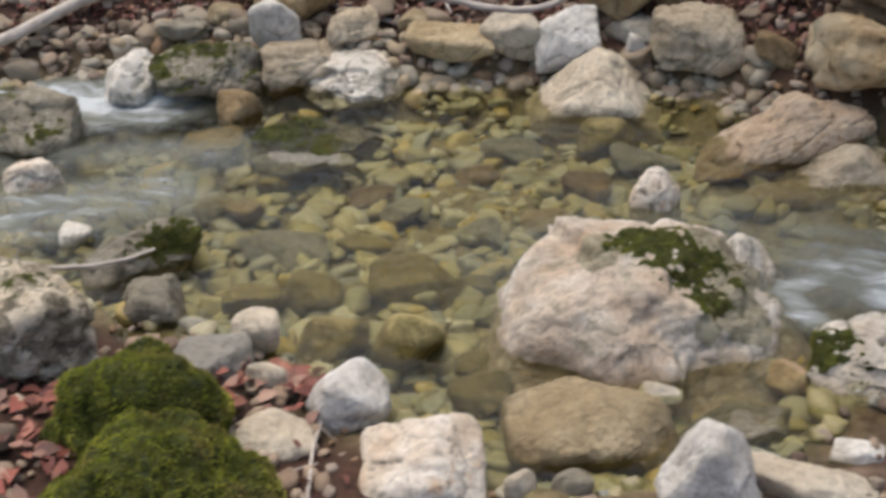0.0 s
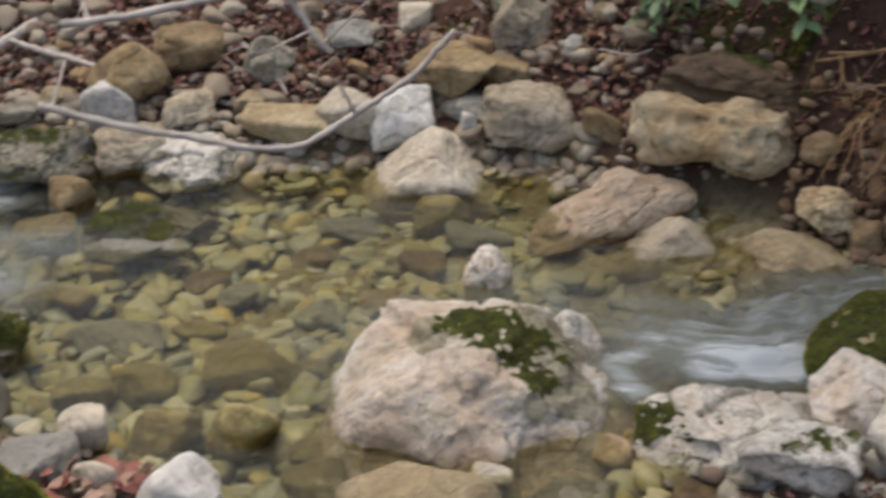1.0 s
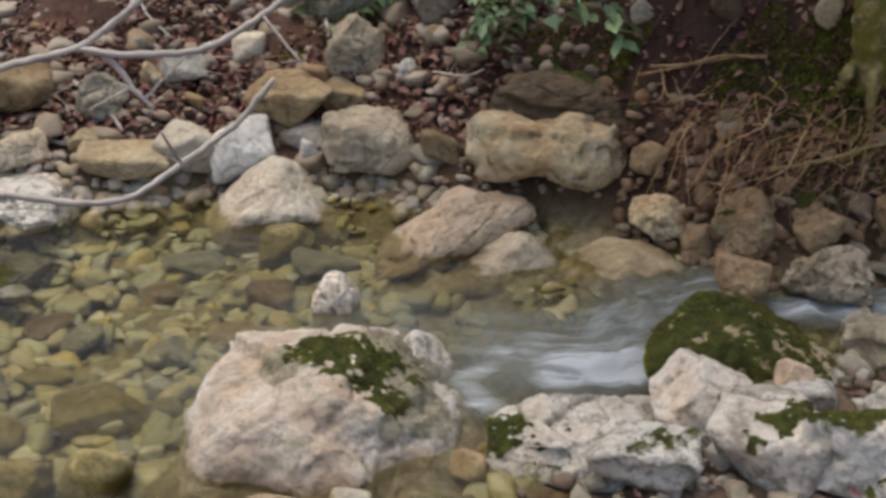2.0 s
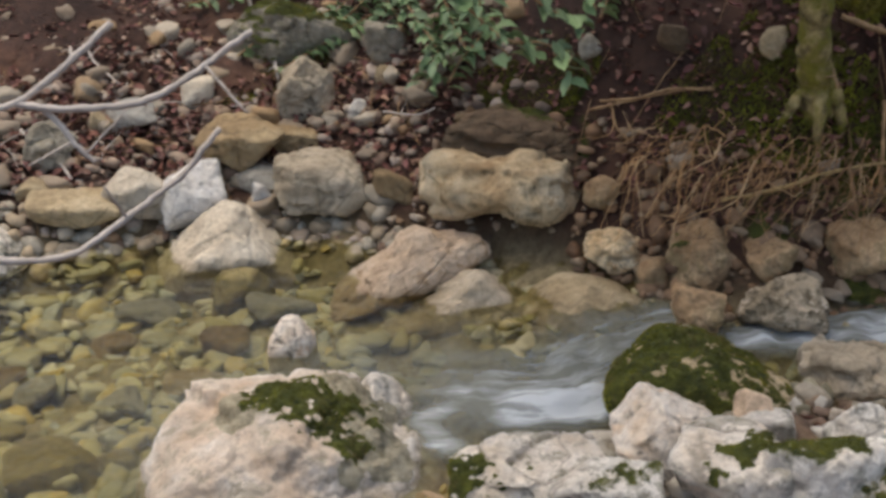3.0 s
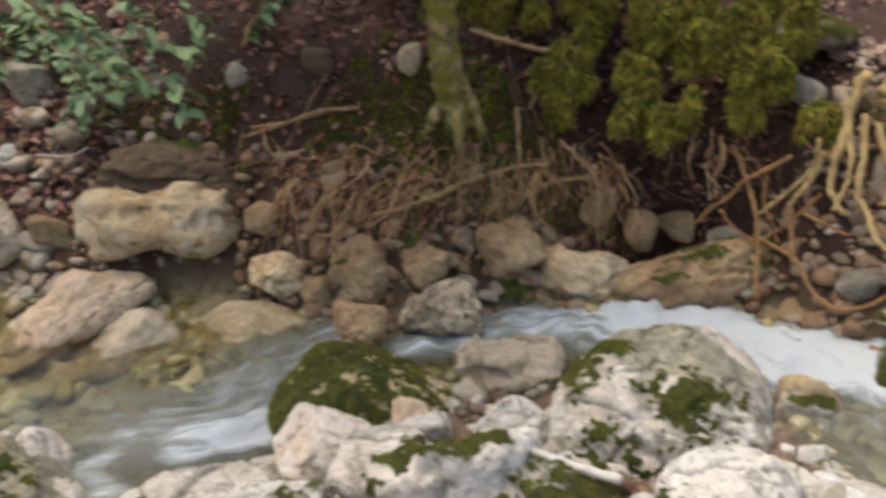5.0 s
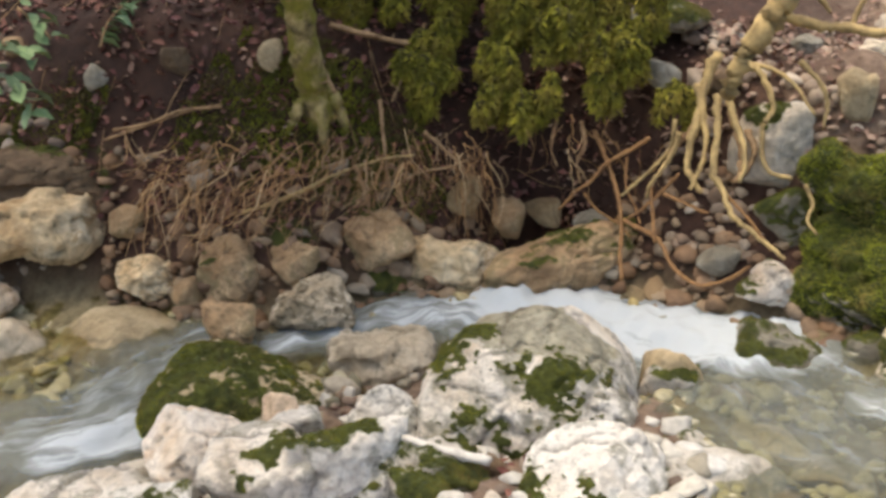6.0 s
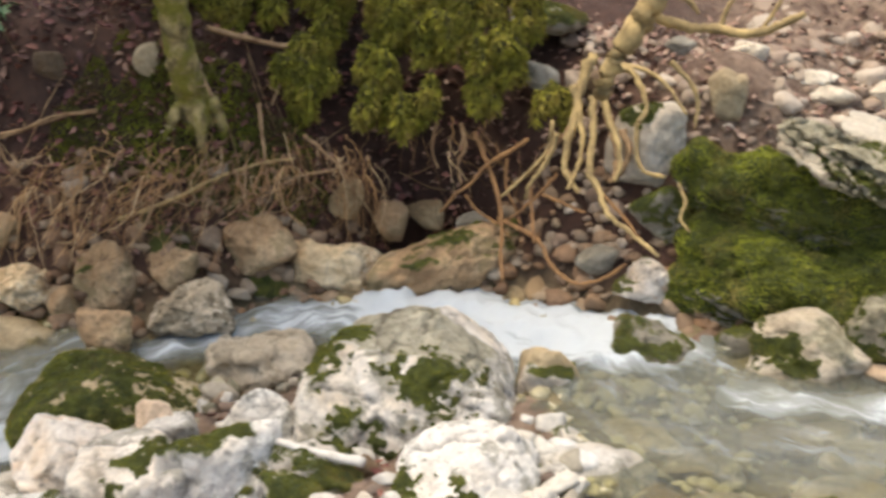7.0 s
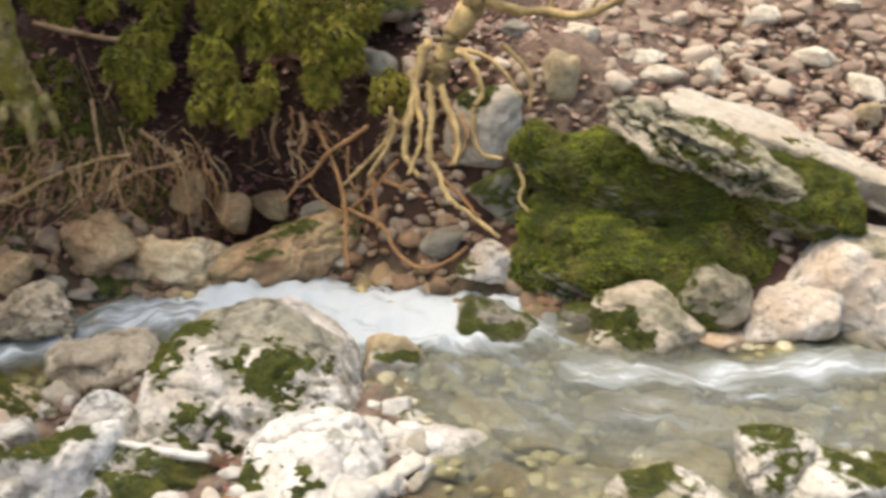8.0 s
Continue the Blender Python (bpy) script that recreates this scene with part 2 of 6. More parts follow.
def soil_material():
    """Earth of the banks: brown humus with small stones in it, sandy below the water line, moss on flat ground."""
    s = Shade("bank_soil", 0.92)
    broad, fine = s.grain(2.2, 5.0), s.grain(28.0, 8.0, 0.75)
    earth = s.ramp(broad, (0.3, (0.035, 0.016, 0.011)), (0.55, (0.078, 0.036, 0.023)), (0.75, (0.15, 0.074, 0.045)))
    earth = s.mix(0.7, earth, s.ramp(fine, (0.3, 0.3), (0.68, 1.5)), "MULTIPLY")
    gravel = s.ramp(s.grain(30.0, 8.0, 0.75), (0.35, (0.13, 0.1, 0.05)), (0.7, (0.38, 0.31, 0.18)))
    colour = s.mix(s.held("sand"), earth, gravel)
    paler = s.mix(s.ramp(s.grain(16.0, 6.0), (0.35, 0.0), (0.65, 1.0)), (0.09, 0.052, 0.036), (0.3, 0.21, 0.15))
    colour = s.mix(s.held("scree"), colour, paler)
    green = s.mix(s.grain(34.0, 4.0), MOSS_DARK, MOSS_LIGHT)
    growth = s.ramp(s.maths("ADD", s.held("moss"), s.maths("MULTIPLY", s.maths("SUBTRACT", fine, 0.5), 0.9)), (0.45, 0.0), (0.6, 1.0))
    colour = s.mix(growth, colour, green)
    s.relief(fine, 0.9, 0.02)
    return s.end(colour)


SOIL = soil_material()


def water_material():
    """Clear running water: it lets the bed show through, mirrors the sky at flat angles and turns white where it is
    churned. A painted grey veil also stands in for sky reflection.
    """
    s = Shade("stream_water", 0.05)
    tree = s.tree
    flow = s.held("flow", True)
    wave = s.maths("ADD", s.grain(1.0, 3.0, 0.5, flow), s.maths("MULTIPLY", s.grain(24.0, 2.0), 0.35))
    bump = tree.nodes.new("ShaderNodeBump")
    bump.inputs["Strength"].default_value, bump.inputs["Distance"].default_value = 0.55, 0.02
    tree.links.new(wave, bump.inputs["Height"])
    clear = tree.nodes.new("ShaderNodeBsdfTransparent")
    clear.inputs["Color"].default_value = (0.87, 0.885, 0.75, 1)
    gloss = tree.nodes.new("ShaderNodeBsdfGlossy")
    gloss.inputs["Roughness"].default_value = 0.12
    tree.links.new(bump.outputs["Normal"], gloss.inputs["Normal"])
    fresnel = tree.nodes.new("ShaderNodeFresnel")
    fresnel.inputs["IOR"].default_value = 1.4
    tree.links.new(bump.outputs["Normal"], fresnel.inputs["Normal"])
    mixed = tree.nodes.new("ShaderNodeMixShader")
    tree.links.new(fresnel.outputs[0], mixed.inputs[0])
    tree.links.new(clear.outputs[0], mixed.inputs[1])
    tree.links.new(gloss.outputs[0], mixed.inputs[2])
    white = tree.nodes.new("ShaderNodeBsdfDiffuse")
    streak = s.grain(1.0, 4.0, 0.6, flow)
    foam_sheen = s.held("foam_sheen")
    whitening = s.ramp(s.maths("ADD", foam_sheen, s.maths("MULTIPLY", s.maths("SUBTRACT", streak, 0.5), 2.2)), (0.4, 0.0), (1.1, 1.0))
    whitening = s.maths("MULTIPLY", whitening, s.ramp(foam_sheen, (0.02, 0.0), (0.3, 1.0)))
    # Grey veil in the colour stands in for mirrored sky, and clouds the upper pool.
    tree.links.new(s.ramp(whitening, (0.0, (0.22, 0.235, 0.215)), (0.75, (0.47, 0.51, 0.54))), white.inputs["Color"])
    whitening = s.maths("MAXIMUM", whitening, s.ramp(s.maths("ADD", foam_sheen, s.maths("MULTIPLY", s.maths("SUBTRACT", s.grain(7.0, 4.0), 0.5), 0.5)), (0.1, 0.0), (0.5, 0.65)))
    top = tree.nodes.new("ShaderNodeMixShader")
    tree.links.new(whitening, top.inputs[0])
    tree.links.new(mixed.outputs[0], top.inputs[1])
    tree.links.new(white.outputs[0], top.inputs[2])
    tree.links.new(top.outputs[0], tree.nodes["Material Output"].inputs["Surface"])
    return s.mat


WATER = water_material()


# ---------------------------------------------------------------- the lie of the land
FAR_EDGE = [(-6, 6.0), (-1.7, 4.0), (-0.9, 4.1), (-0.13, 3.78), (0.35, 3.78), (0.87, 3.62), (1.38, 3.2), (1.6, 2.97),
            (1.76, 2.74), (1.9, 2.52), (2.27, 2.42), (2.79, 2.02), (2.88, 1.62), (2.98, 1.34), (3.22, 0.78), (3.5, 0.5),
            (4.6, -0.6), (7.0, -3.0)]
NEAR_EDGE = [(-6, 4.2), (-1.6, 2.62), (-0.95, 2.42), (-0.58, 2.28), (-0.34, 2.05), (-0.22, 1.9), (0.04, 1.68), (0.42, 1.66),
             (0.72, 1.76), (0.95, 1.98), (1.15, 2.12), (1.35, 2.18), (1.75, 2.14), (2.1, 1.92), (2.36, 1.66), (2.32, 1.42), (2.18, 1.18),
             (2.02, 0.95), (2.02, 0.7), (2.35, 0.2), (3.1, -0.7), (5.0, -3.5)]
MID_LINE = [(-6, 5.0, -0.12), (-1.5, 3.4, -0.05), (-0.85, 3.2, 0.0), (0.3, 2.9, 0.0), (0.95, 2.62, 0.0), (1.25, 2.5, 0.02),
            (1.55, 2.52, 0.055), (1.88, 2.4, 0.085), (2.3, 2.25, 0.11), (2.62, 1.85, 0.13), (2.7, 1.6, 0.14), (2.75, 1.46, 0.19),
            (2.7, 1.2, 0.2), (2.88, 0.75, 0.21), (3.25, 0.35, 0.24), (5.0, -1.6, 0.34)]


def along(line, x, y):
    """Signed distance from a polyline (positive on its left), and how far along it the nearest point lies."""
    best = np.full(np.shape(x), 1e9)
    side = np.zeros(np.shape(x))
    spot = np.zeros(np.shape(x))
    for n in range(len(line) - 1):
        ax, ay, bx, by = *line[n][:2], *line[n + 1][:2]
        dx, dy = bx - ax, by - ay
        u = np.clip(((x - ax) * dx + (y - ay) * dy) / (dx * dx + dy * dy), 0, 1)
        away = np.hypot(x - ax - u * dx, y - ay - u * dy)
        turn = np.sign(dx * (y - ay) - dy * (x - ax))
        near = away < best - 1e-9
        best = np.where(near, away, best)
        side = np.where(near, turn, side)
        spot = np.where(near, n + u, spot)
    return best * side, spot


def step(a, b, v):
    u = np.clip((v - a) / (b - a), 0, 1)
    return u * u * (3 - 2 * u)


def water_level(x, y):
    spot = along(MID_LINE, x, y)[1]
    return np.interp(spot, np.arange(len(MID_LINE)), [p[2] for p in MID_LINE])


def ground_height(x, y):
    """The bare ground: stream bed, the low near bank and the steep far bank."""
    level = water_level(x, y)
    far = along(FAR_EDGE, x, y)[0]
    near = -along(NEAR_EDGE, x, y)[0]
    deep = 0.035 + 0.075 * step(1.3, 0.6, x) + 0.02 * step(2.2, 2.5, x) * step(1.4, 1.15, y)
    bed = level - deep * step(0.0, 0.22, np.minimum(-far, -near))
    steep = step(0.9, 1.9, x) * step(4.2, 3.0, x)
    f = np.maximum(far, 0)
    slope = 0.12 * step(0, 0.15, f) + 0.42 * step(0.1, 0.55, f) + 0.4 * np.minimum(f, 6)
    gentle = 0.05 * step(0, 0.1, f) + 0.5 * np.minimum(f, 6)
    hollow = 0.55 * np.exp(-(((x - 2.84) / 0.28) ** 2 + ((y - 2.4) / 0.26) ** 2))
    ledge = 0.3 * np.exp(-(((x - 3.38) / 0.34) ** 2 + ((y - 1.2) / 0.3) ** 2))
    bank = level + steep * slope + (1 - steep) * gentle + 0.3 * np.clip(f - 6, 0, 25) - (hollow + ledge) * step(0.03, 0.15, f)
    n = np.maximum(near, 0)
    low = level + (0.02 + 0.12 * step(0.9, 0.2, x)) * (1 - np.exp(-n / 0.5)) + 0.04 * np.minimum(n, 4) + 0.12 * np.clip(n - 4, 0, 30)
    return np.where(far > 0, bank, np.where(near > 0, low, bed))


# ---------------------------------------------------------------- ways to build
def hashed(i, j, k, seed):
    n = (i * 374761393 + j * 668265263 + k * 2147483647 + seed * 1274126177) & 0x7FFFFFFF
    n = (n ^ (n >> 13)) * 1274126177 & 0x7FFFFFFF
    return ((n ^ (n >> 16)) & 0xFFFF) / 65535.0


def lumps(p, seed, octaves=3, gain=0.5):
    """Smooth random lumps at the points p, about -1 to 1."""
    total, size, scale = 0.0, 1.0, 1.0
    for o in range(octaves):
        q = p * scale + 100.0
        f = np.floor(q).astype(np.int64)
        u = q - f
        u = u * u * (3 - 2 * u)
        value = 0.0
        for c in range(8):
            a, b, d = c & 1, c >> 1 & 1, c >> 2
            w = np.abs(1 - a - u[:, 0]) * np.abs(1 - b - u[:, 1]) * np.abs(1 - d - u[:, 2])
            value = value + w * hashed(f[:, 0] + a, f[:, 1] + b, f[:, 2] + d, seed + o * 17)
        total = total + size * (value * 2 - 1)
        size, scale = size * gain, scale * 2.03
    return total


BALLS = {}


def ball(level):
    """Points and triangles of a round ball of even triangles."""
    if level not in BALLS:
        bm = bmesh.new()
        bmesh.ops.create_icosphere(bm, subdivisions=level, radius=1.0)
        BALLS[level] = (np.array([v.co[:] for v in bm.verts]), np.array([[v.index for v in f.verts] for f in bm.faces]))
        bm.free()
    return BALLS[level]


def mesh_of(name, verts, faces, material, smooth=True, **fields):
    """A mesh from arrays; fields are numbers or vectors kept per vertex."""
    me = bpy.data.meshes.new(name)
    me.from_pydata(verts.tolist(), [], faces.tolist() if isinstance(faces, np.ndarray) else faces)
    me.materials.append(material)
    if smooth:
        me.polygons.foreach_set("use_smooth", np.ones(len(me.polygons), bool))
    for key, values in fields.items():
        flat = np.ndim(values) == 1
        me.attributes.new(key, "FLOAT" if flat else "FLOAT_VECTOR", "POINT").data.foreach_set("value" if flat else "vector", np.ravel(values).astype(np.float32))
    me.update()
    return me


def part(name, mesh, parent, label="", m=None):
    ob = new(name, mesh)
    ob.parent = parent
    if m is not None:
        ob.matrix_basis = m
    return tagged(ob, label)


def stone_shape(seed, level, sharp=9.0, planes=13, rough=0.08, pits=0.0, cuts=()):
    """A stone about 2 across: rounded off from random flat sides and from the given cuts (normal, distance), then roughened."""
    rng = np.random.default_rng(seed)
    v, f = ball(level)
    n = rng.normal(size=(planes, 3))
    n /= np.linalg.norm(n, axis=1)[:, None]
    d = rng.uniform(0.62, 1.0, planes)
    if cuts:
        given = np.array([c[:3] for c in cuts], float)
        n = np.vstack([n, given / np.linalg.norm(given, axis=1)[:, None]])
        d = np.concatenate([np.clip(d * 1.2, 0.85, 1.15), [c[3] for c in cuts]])
    push = np.clip(v @ n.T, 0, None) / d
    push = np.hstack([push, np.clip(np.abs(v), 0, None) / 1.02])
    r = (push ** sharp).sum(1) ** (-1 / sharp)
    out = v * r[:, None]
    bumps = lumps(out * 1.7 + seed * 3.1, seed, 5, 0.55)
    out = out * (1 + rough * bumps)[:, None]
    if pits:
        cut = np.clip(lumps(out * 5.0 + seed, seed + 5, 3, 0.6), 0, 1)
        out = out * (1 - pits * cut)[:, None]
    low, high = out.min(0), out.max(0)
    return (out - (low + high) / 2) / ((high - low) / 2), f


def grown_shape(seed, level, sharp, planes, rough, lumps_of):
    """One closed stone grown together from several lumps (offset, size, cuts), given in metres: the outermost point of any of them each way."""
    rng = np.random.default_rng(seed)
    way, f = ball(level)
    bodies = []
    for dx, dy, dz, wide, deep, tall, *cuts in lumps_of:
        n = rng.normal(size=(planes, 3))
        n /= np.linalg.norm(n, axis=1)[:, None]
        d = rng.uniform(0.85, 1.1, planes)
        if cuts:
            given = np.array([c[:3] for c in cuts], float)
            n = np.vstack([n, given / np.linalg.norm(given, axis=1)[:, None]])
            d = np.concatenate([d, [c[3] for c in cuts]])
        bodies.append((np.array([dx, dy, dz]), np.array([wide, deep, tall]) * 0.54, n, d))

    def outside(p):
        total = 0.0
        for at, half, n, d in bodies:
            q = (p - at) / half
            push = np.hstack([np.clip(q @ n.T, 0, None) / d, np.abs(q) / 1.02])
            total = total + np.exp(-16 * ((push ** sharp).sum(1) ** (1 / sharp) - 1))
        return total < 1

    reach = max(np.linalg.norm(at) + half.max() * 1.1 for at, half, n, d in bodies)
    low = np.zeros(len(way))
    for u in np.linspace(0, reach, 48):
        inside = ~outside(way * u)
        low = np.where(inside, u, low)
    high = low + reach / 47
    for n in range(9):
        mid = (low + high) / 2
        out = outside(way * mid[:, None])
        low, high = np.where(out, low, mid), np.where(out, mid, high)
    v = way * low[:, None]
    return v * (1 + rough * lumps(v * 3.4 / reach + seed * 3.1, seed, 5, 0.55))[:, None], f


def face_normals(v, f):
    a, b, c = v[f[:, 0]], v[f[:, 1]], v[f[:, 2]]
    n = np.cross(b - a, c - a)
    area = np.linalg.norm(n, axis=1) / 2
    return n / np.maximum(area * 2, 1e-12)[:, None], area


def vertex_normals(v, f):
    n, area = face_normals(v, f)
    out = np.zeros_like(v)
    for k in range(3):
        np.add.at(out, f[:, k], n * area[:, None])
    return out / np.maximum(np.linalg.norm(out, axis=1), 1e-12)[:, None]


def blades(places, normals, size, seed, droop=0.0):
    """Little tufts of three pointed blades each, standing on the given places."""
    rng = np.random.default_rng(seed)
    k = len(places)
    verts, faces = [], []
    for b in range(3):
        side = rng.normal(size=(k, 3))
        side -= (side * normals).sum(1)[:, None] * normals
        side /= np.linalg.norm(side, axis=1)[:, None]
        tall = size * rng.uniform(0.5, 1.3, k)[:, None]
        lean = np.cross(normals, side) * rng.uniform(-0.7, 0.7, k)[:, None]
        tip = places + (normals + lean) * tall - np.array([0, 0, droop]) * tall
        verts += [places - side * tall * 0.3, places + side * tall * 0.3, tip]
    verts = np.stack(verts, 1).reshape(-1, 3)
    base = np.arange(k)[:, None] * 9
    faces = np.concatenate([base + np.array([[0, 1, 2]]) + 3 * b for b in range(3)])
    return verts, faces


def moss_tufts(v, f, moss, seed, size=0.006, per_metre=40000, droop=0.0):
    """Tufts on those faces of a mesh where its moss is thick."""
    rng = np.random.default_rng(seed)
    n, area = face_normals(v, f)
    share = moss[f].mean(1)
    weight = area * np.clip((share - 0.4) * 4, 0, 1)
    count = int(weight.sum() * per_metre)
    if count < 20:
        return None
    pick = rng.choice(len(f), count, p=weight / weight.sum())
    u = rng.uniform(size=(count, 2))
    u = np.where(u.sum(1)[:, None] > 1, 1 - u, u)
    tri = v[f[pick]]
    at = tri[:, 0] + (tri[:, 1] - tri[:, 0]) * u[:, :1] + (tri[:, 2] - tri[:, 0]) * u[:, 1:]
    return blades(at, n[pick], size, seed, droop)


ROCK_LOOK = {  # sharpness, number of sides, roughness, pits
    "chalk": (15, 12, 0.05, 0.0), "white": (22, 14, 0.05, 0.03), "cream": (12, 13, 0.05, 0.0), "pale": (24, 14, 0.05, 0.02), "rosy": (9, 11, 0.04, 0.0),
    "pinkish": (14, 12, 0.06, 0.02), "tan": (11, 13, 0.04, 0.0), "ochre": (12, 12, 0.07, 0.03), "gold": (12, 13, 0.09, 0.08), "grey": (13, 12, 0.07, 0.04),
    "ash": (15, 11, 0.07, 0.04), "slate": (16, 11, 0.04, 0.0), "olive": (9, 13, 0.05, 0.0), "lichen": (14, 13, 0.05, 0.02), "pitted": (10, 13, 0.1, 0.16),
    "honeycomb": (10, 13, 0.08, 0.2), "earthen": (13, 12, 0.08, 0.05), "dirt": (10, 13, 0.12, 0.1),
}


ROUGH = ("lichen", "white", "gold", "pitted", "dirt", "pale", "grey", "ash", "earthen")
SMOOTH = ("chalk", "tan", "olive", "cream", "slate", "pinkish", "rosy")


def chipped(v, half, seed, cells):
    """Broken faces over a stone: how far each point stands out, and the cracks between the faces."""
    rng = np.random.default_rng(seed + 5000)
    c = rng.normal(size=(cells, 3))
    c /= np.linalg.norm(c, axis=1)[:, None]
    u = v / half
    u = u / np.maximum(np.linalg.norm(u, axis=1), 0.2)[:, None]
    u = u + 0.09 * np.stack([lumps(v * 3.0 / half.max() + k * 9.0, seed + k, 3, 0.6) for k in range(3)], 1)
    away = ((u[:, None] - c[None]) ** 2).sum(2) ** 0.5
    order = np.argsort(away, 1)[:, :2]
    one, two = order[:, 0], order[:, 1]
    row = np.arange(len(v))
    gap = away[row, two] - away[row, one]
    rise, lean = rng.uniform(-1, 1, cells), rng.normal(size=(cells, 3)) * 0.9
    off = [rise[k] + ((u - c[k]) * lean[k]).sum(1) for k in (one, two)]
    w = step(0.0, 0.08, gap)
    crack = np.exp(-(gap / 0.025) ** 2) * (np.minimum(one, two) * 7 % 5 < 2)
    return off[0] * (0.5 + 0.5 * w) + off[1] * (0.5 - 0.5 * w), crack


def stone_body(look_of, width, depth, height, seed, moss, round_off, cuts, foot, calm, lobes=()):
    """Points, triangles and cracks of one stone about its own middle; foot spreads the part that sits in the bed."""
    sharp, planes, rough, pits = ROCK_LOOK[look_of]
    sharp = round_off or sharp
    large = max(width, height)
    level = 6 if large > 0.36 else 5 if large > 0.17 else 4 if large > 0.1 else 3
    half = np.array([width, depth, height]) / 2
    if lobes:
        v, f = grown_shape(seed, level, sharp, planes, rough * calm, [(0, 0, 0, width, depth, height, *cuts), *lobes])
    else:
        v, f = stone_shape(seed, level, sharp, planes, rough * calm, pits * calm, cuts)
        v = v * half
    if foot:
        spread = 1 + foot * np.clip(-v[:, 2] / half[2], 0, 1)
        v = v * np.stack([spread, spread, np.ones(len(v))], 1)
    seam = np.zeros(len(v))
    if large > 0.15:
        n = vertex_normals(v, f)
        size = min(large, 0.5)
        seam = np.exp(-(lumps(v * 3.6 / size * 0.5 + seed, seed + 4, 3, 0.5) / 0.035) ** 2)
        seam = np.maximum(seam, 0.25 * np.exp(-(lumps(v * 13.0 / size * 0.5 - seed, seed + 6, 2, 0.5) / 0.06) ** 2) * (look_of in ROUGH))
        if look_of in ROUGH or look_of in ("rosy", "pinkish"):
            out, crack = chipped(v, half, seed, 30 if large > 0.36 else 20)
            v = v + n * (size * calm * ((0.03 if moss < 0.9 else 0.01) * out - 0.014 * crack))[:, None]
            seam = np.maximum(seam * 0.7, 0.9 * crack)
            n = vertex_normals(v, f)
        if look_of in ROUGH:
            q = 2.0 * lumps(v * np.array([2.0, 2.0, 3.4]) / size + seed * 1.7, seed + 11, 3, 0.5)
            ledges = np.floor(q) + step(0.38, 0.62, q - np.floor(q))
            v = v + n * (size * 0.01 * calm * ledges * (0.4 if moss > 0.8 else 1.0))[:, None]
            n = vertex_normals(v, f)
        v = v + n * (size * calm * (0.016 * lumps(v * 6.0 / size, seed + 2, 6, 0.7) - (0.012 if look_of in SMOOTH else 0.022) * seam))[:, None]
    return v, f, seam


def rock(name, label, x, y, z, width, depth, height, yaw, tilt, seed, look_of, moss=0.0, spots=(), round_off=0, cuts=(), foot=0.0, calm=0.85, lobes=(), stains=()):
    """One stone as a thing of its own, with its moss as a part where it carries some. lobes: further lumps grown together with it."""
    large = max(width, height)
    v, f, seam = stone_body(look_of, width, depth, height, seed, moss, round_off, cuts, foot, calm, lobes)
    turn = np.array(pose(0, 0, 0, 0, tilt, yaw).to_3x3())
    v = v @ turn.T
    n = vertex_normals(v, f)
    rest = v + np.array([x, y, z])
    local = (v @ turn) / (np.array([width, depth, height]) / 2)
    level_here = water_level(rest[:, 0], rest[:, 1])
    wet = step(0.03, -0.005, rest[:, 2] - level_here + 0.012 * lumps(rest * 18.0, seed, 2))
    dry = np.maximum(along(FAR_EDGE, rest[:, 0], rest[:, 1])[0], -along(NEAR_EDGE, rest[:, 0], rest[:, 1])[0])
    wet = wet * step(0.12, 0.02, dry)
    thick = np.zeros(len(v))
    full = moss > 0.9
    if moss and spots:
        for *spot, reach in spots:
            away = np.linalg.norm(local - np.array(spot), axis=1)
            thick = np.maximum(thick, 0.5 + 0.95 * (1 - away / reach) + 0.6 * lumps(rest * 16.0, seed + 9, 3, 0.65) + 0.75 * lumps(rest * 70.0, seed + 13, 2, 0.6))
        thick = np.clip(thick, 0, 1)
    elif moss:
        thick = 0.5 + 0.45 * lumps(rest * 7.0, seed + 9, 3, 0.55) + 0.25 * lumps(rest * 50.0, seed + 13, 2, 0.6) + 0.55 * (n[:, 2] - 0.25) + 1.1 * (moss - 0.5) - 0.15
        thick = np.clip(thick, 0, 1) * step(-0.04, 0.02, rest[:, 2] - level_here)
    if full:
        thick = np.maximum(thick, 0.75 * step(-0.7, -0.2, n[:, 2]))
    if moss:
        raised = 0.008 + 0.075 * min(large, 0.45) * lumps(rest * 9.0, seed + 3, 4, 0.6) if full else 0.004 + 0.012 * min(large, 0.45) * lumps(rest * 20.0, seed + 3, 3, 0.55)
        v = v + n * (step(0.4, 0.6, thick) * raised)[:, None]
    film = np.zeros(len(v))
    for *spot, reach in stains:
        away = np.linalg.norm(local - np.array(spot), axis=1)
        film = np.maximum(film, np.clip(0.5 + 1.5 * (1 - away / reach) + 0.6 * lumps(rest * 12.0, seed + 21, 4, 0.65), 0, 1))
    mesh = mesh_of(name, v, f, STONE[look_of], wet=wet, moss=thick, film=film, seam=seam * (0.4 if look_of in SMOOTH else 1.0))
    ob = new(name, mesh)
    ob.location = (x, y, z)
    tagged(ob, label, name.replace("mossy_", "").replace("pitted_", ""), kind="thing")
    # Fully covered rocks carry the brightened moss.
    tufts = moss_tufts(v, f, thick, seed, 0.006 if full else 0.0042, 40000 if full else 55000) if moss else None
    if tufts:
        part("moss", mesh_of("moss", *tufts, MOSS_LIT if full else MOSS, False), ob, "short green moss")["kind"] = "stuff"
    return ob


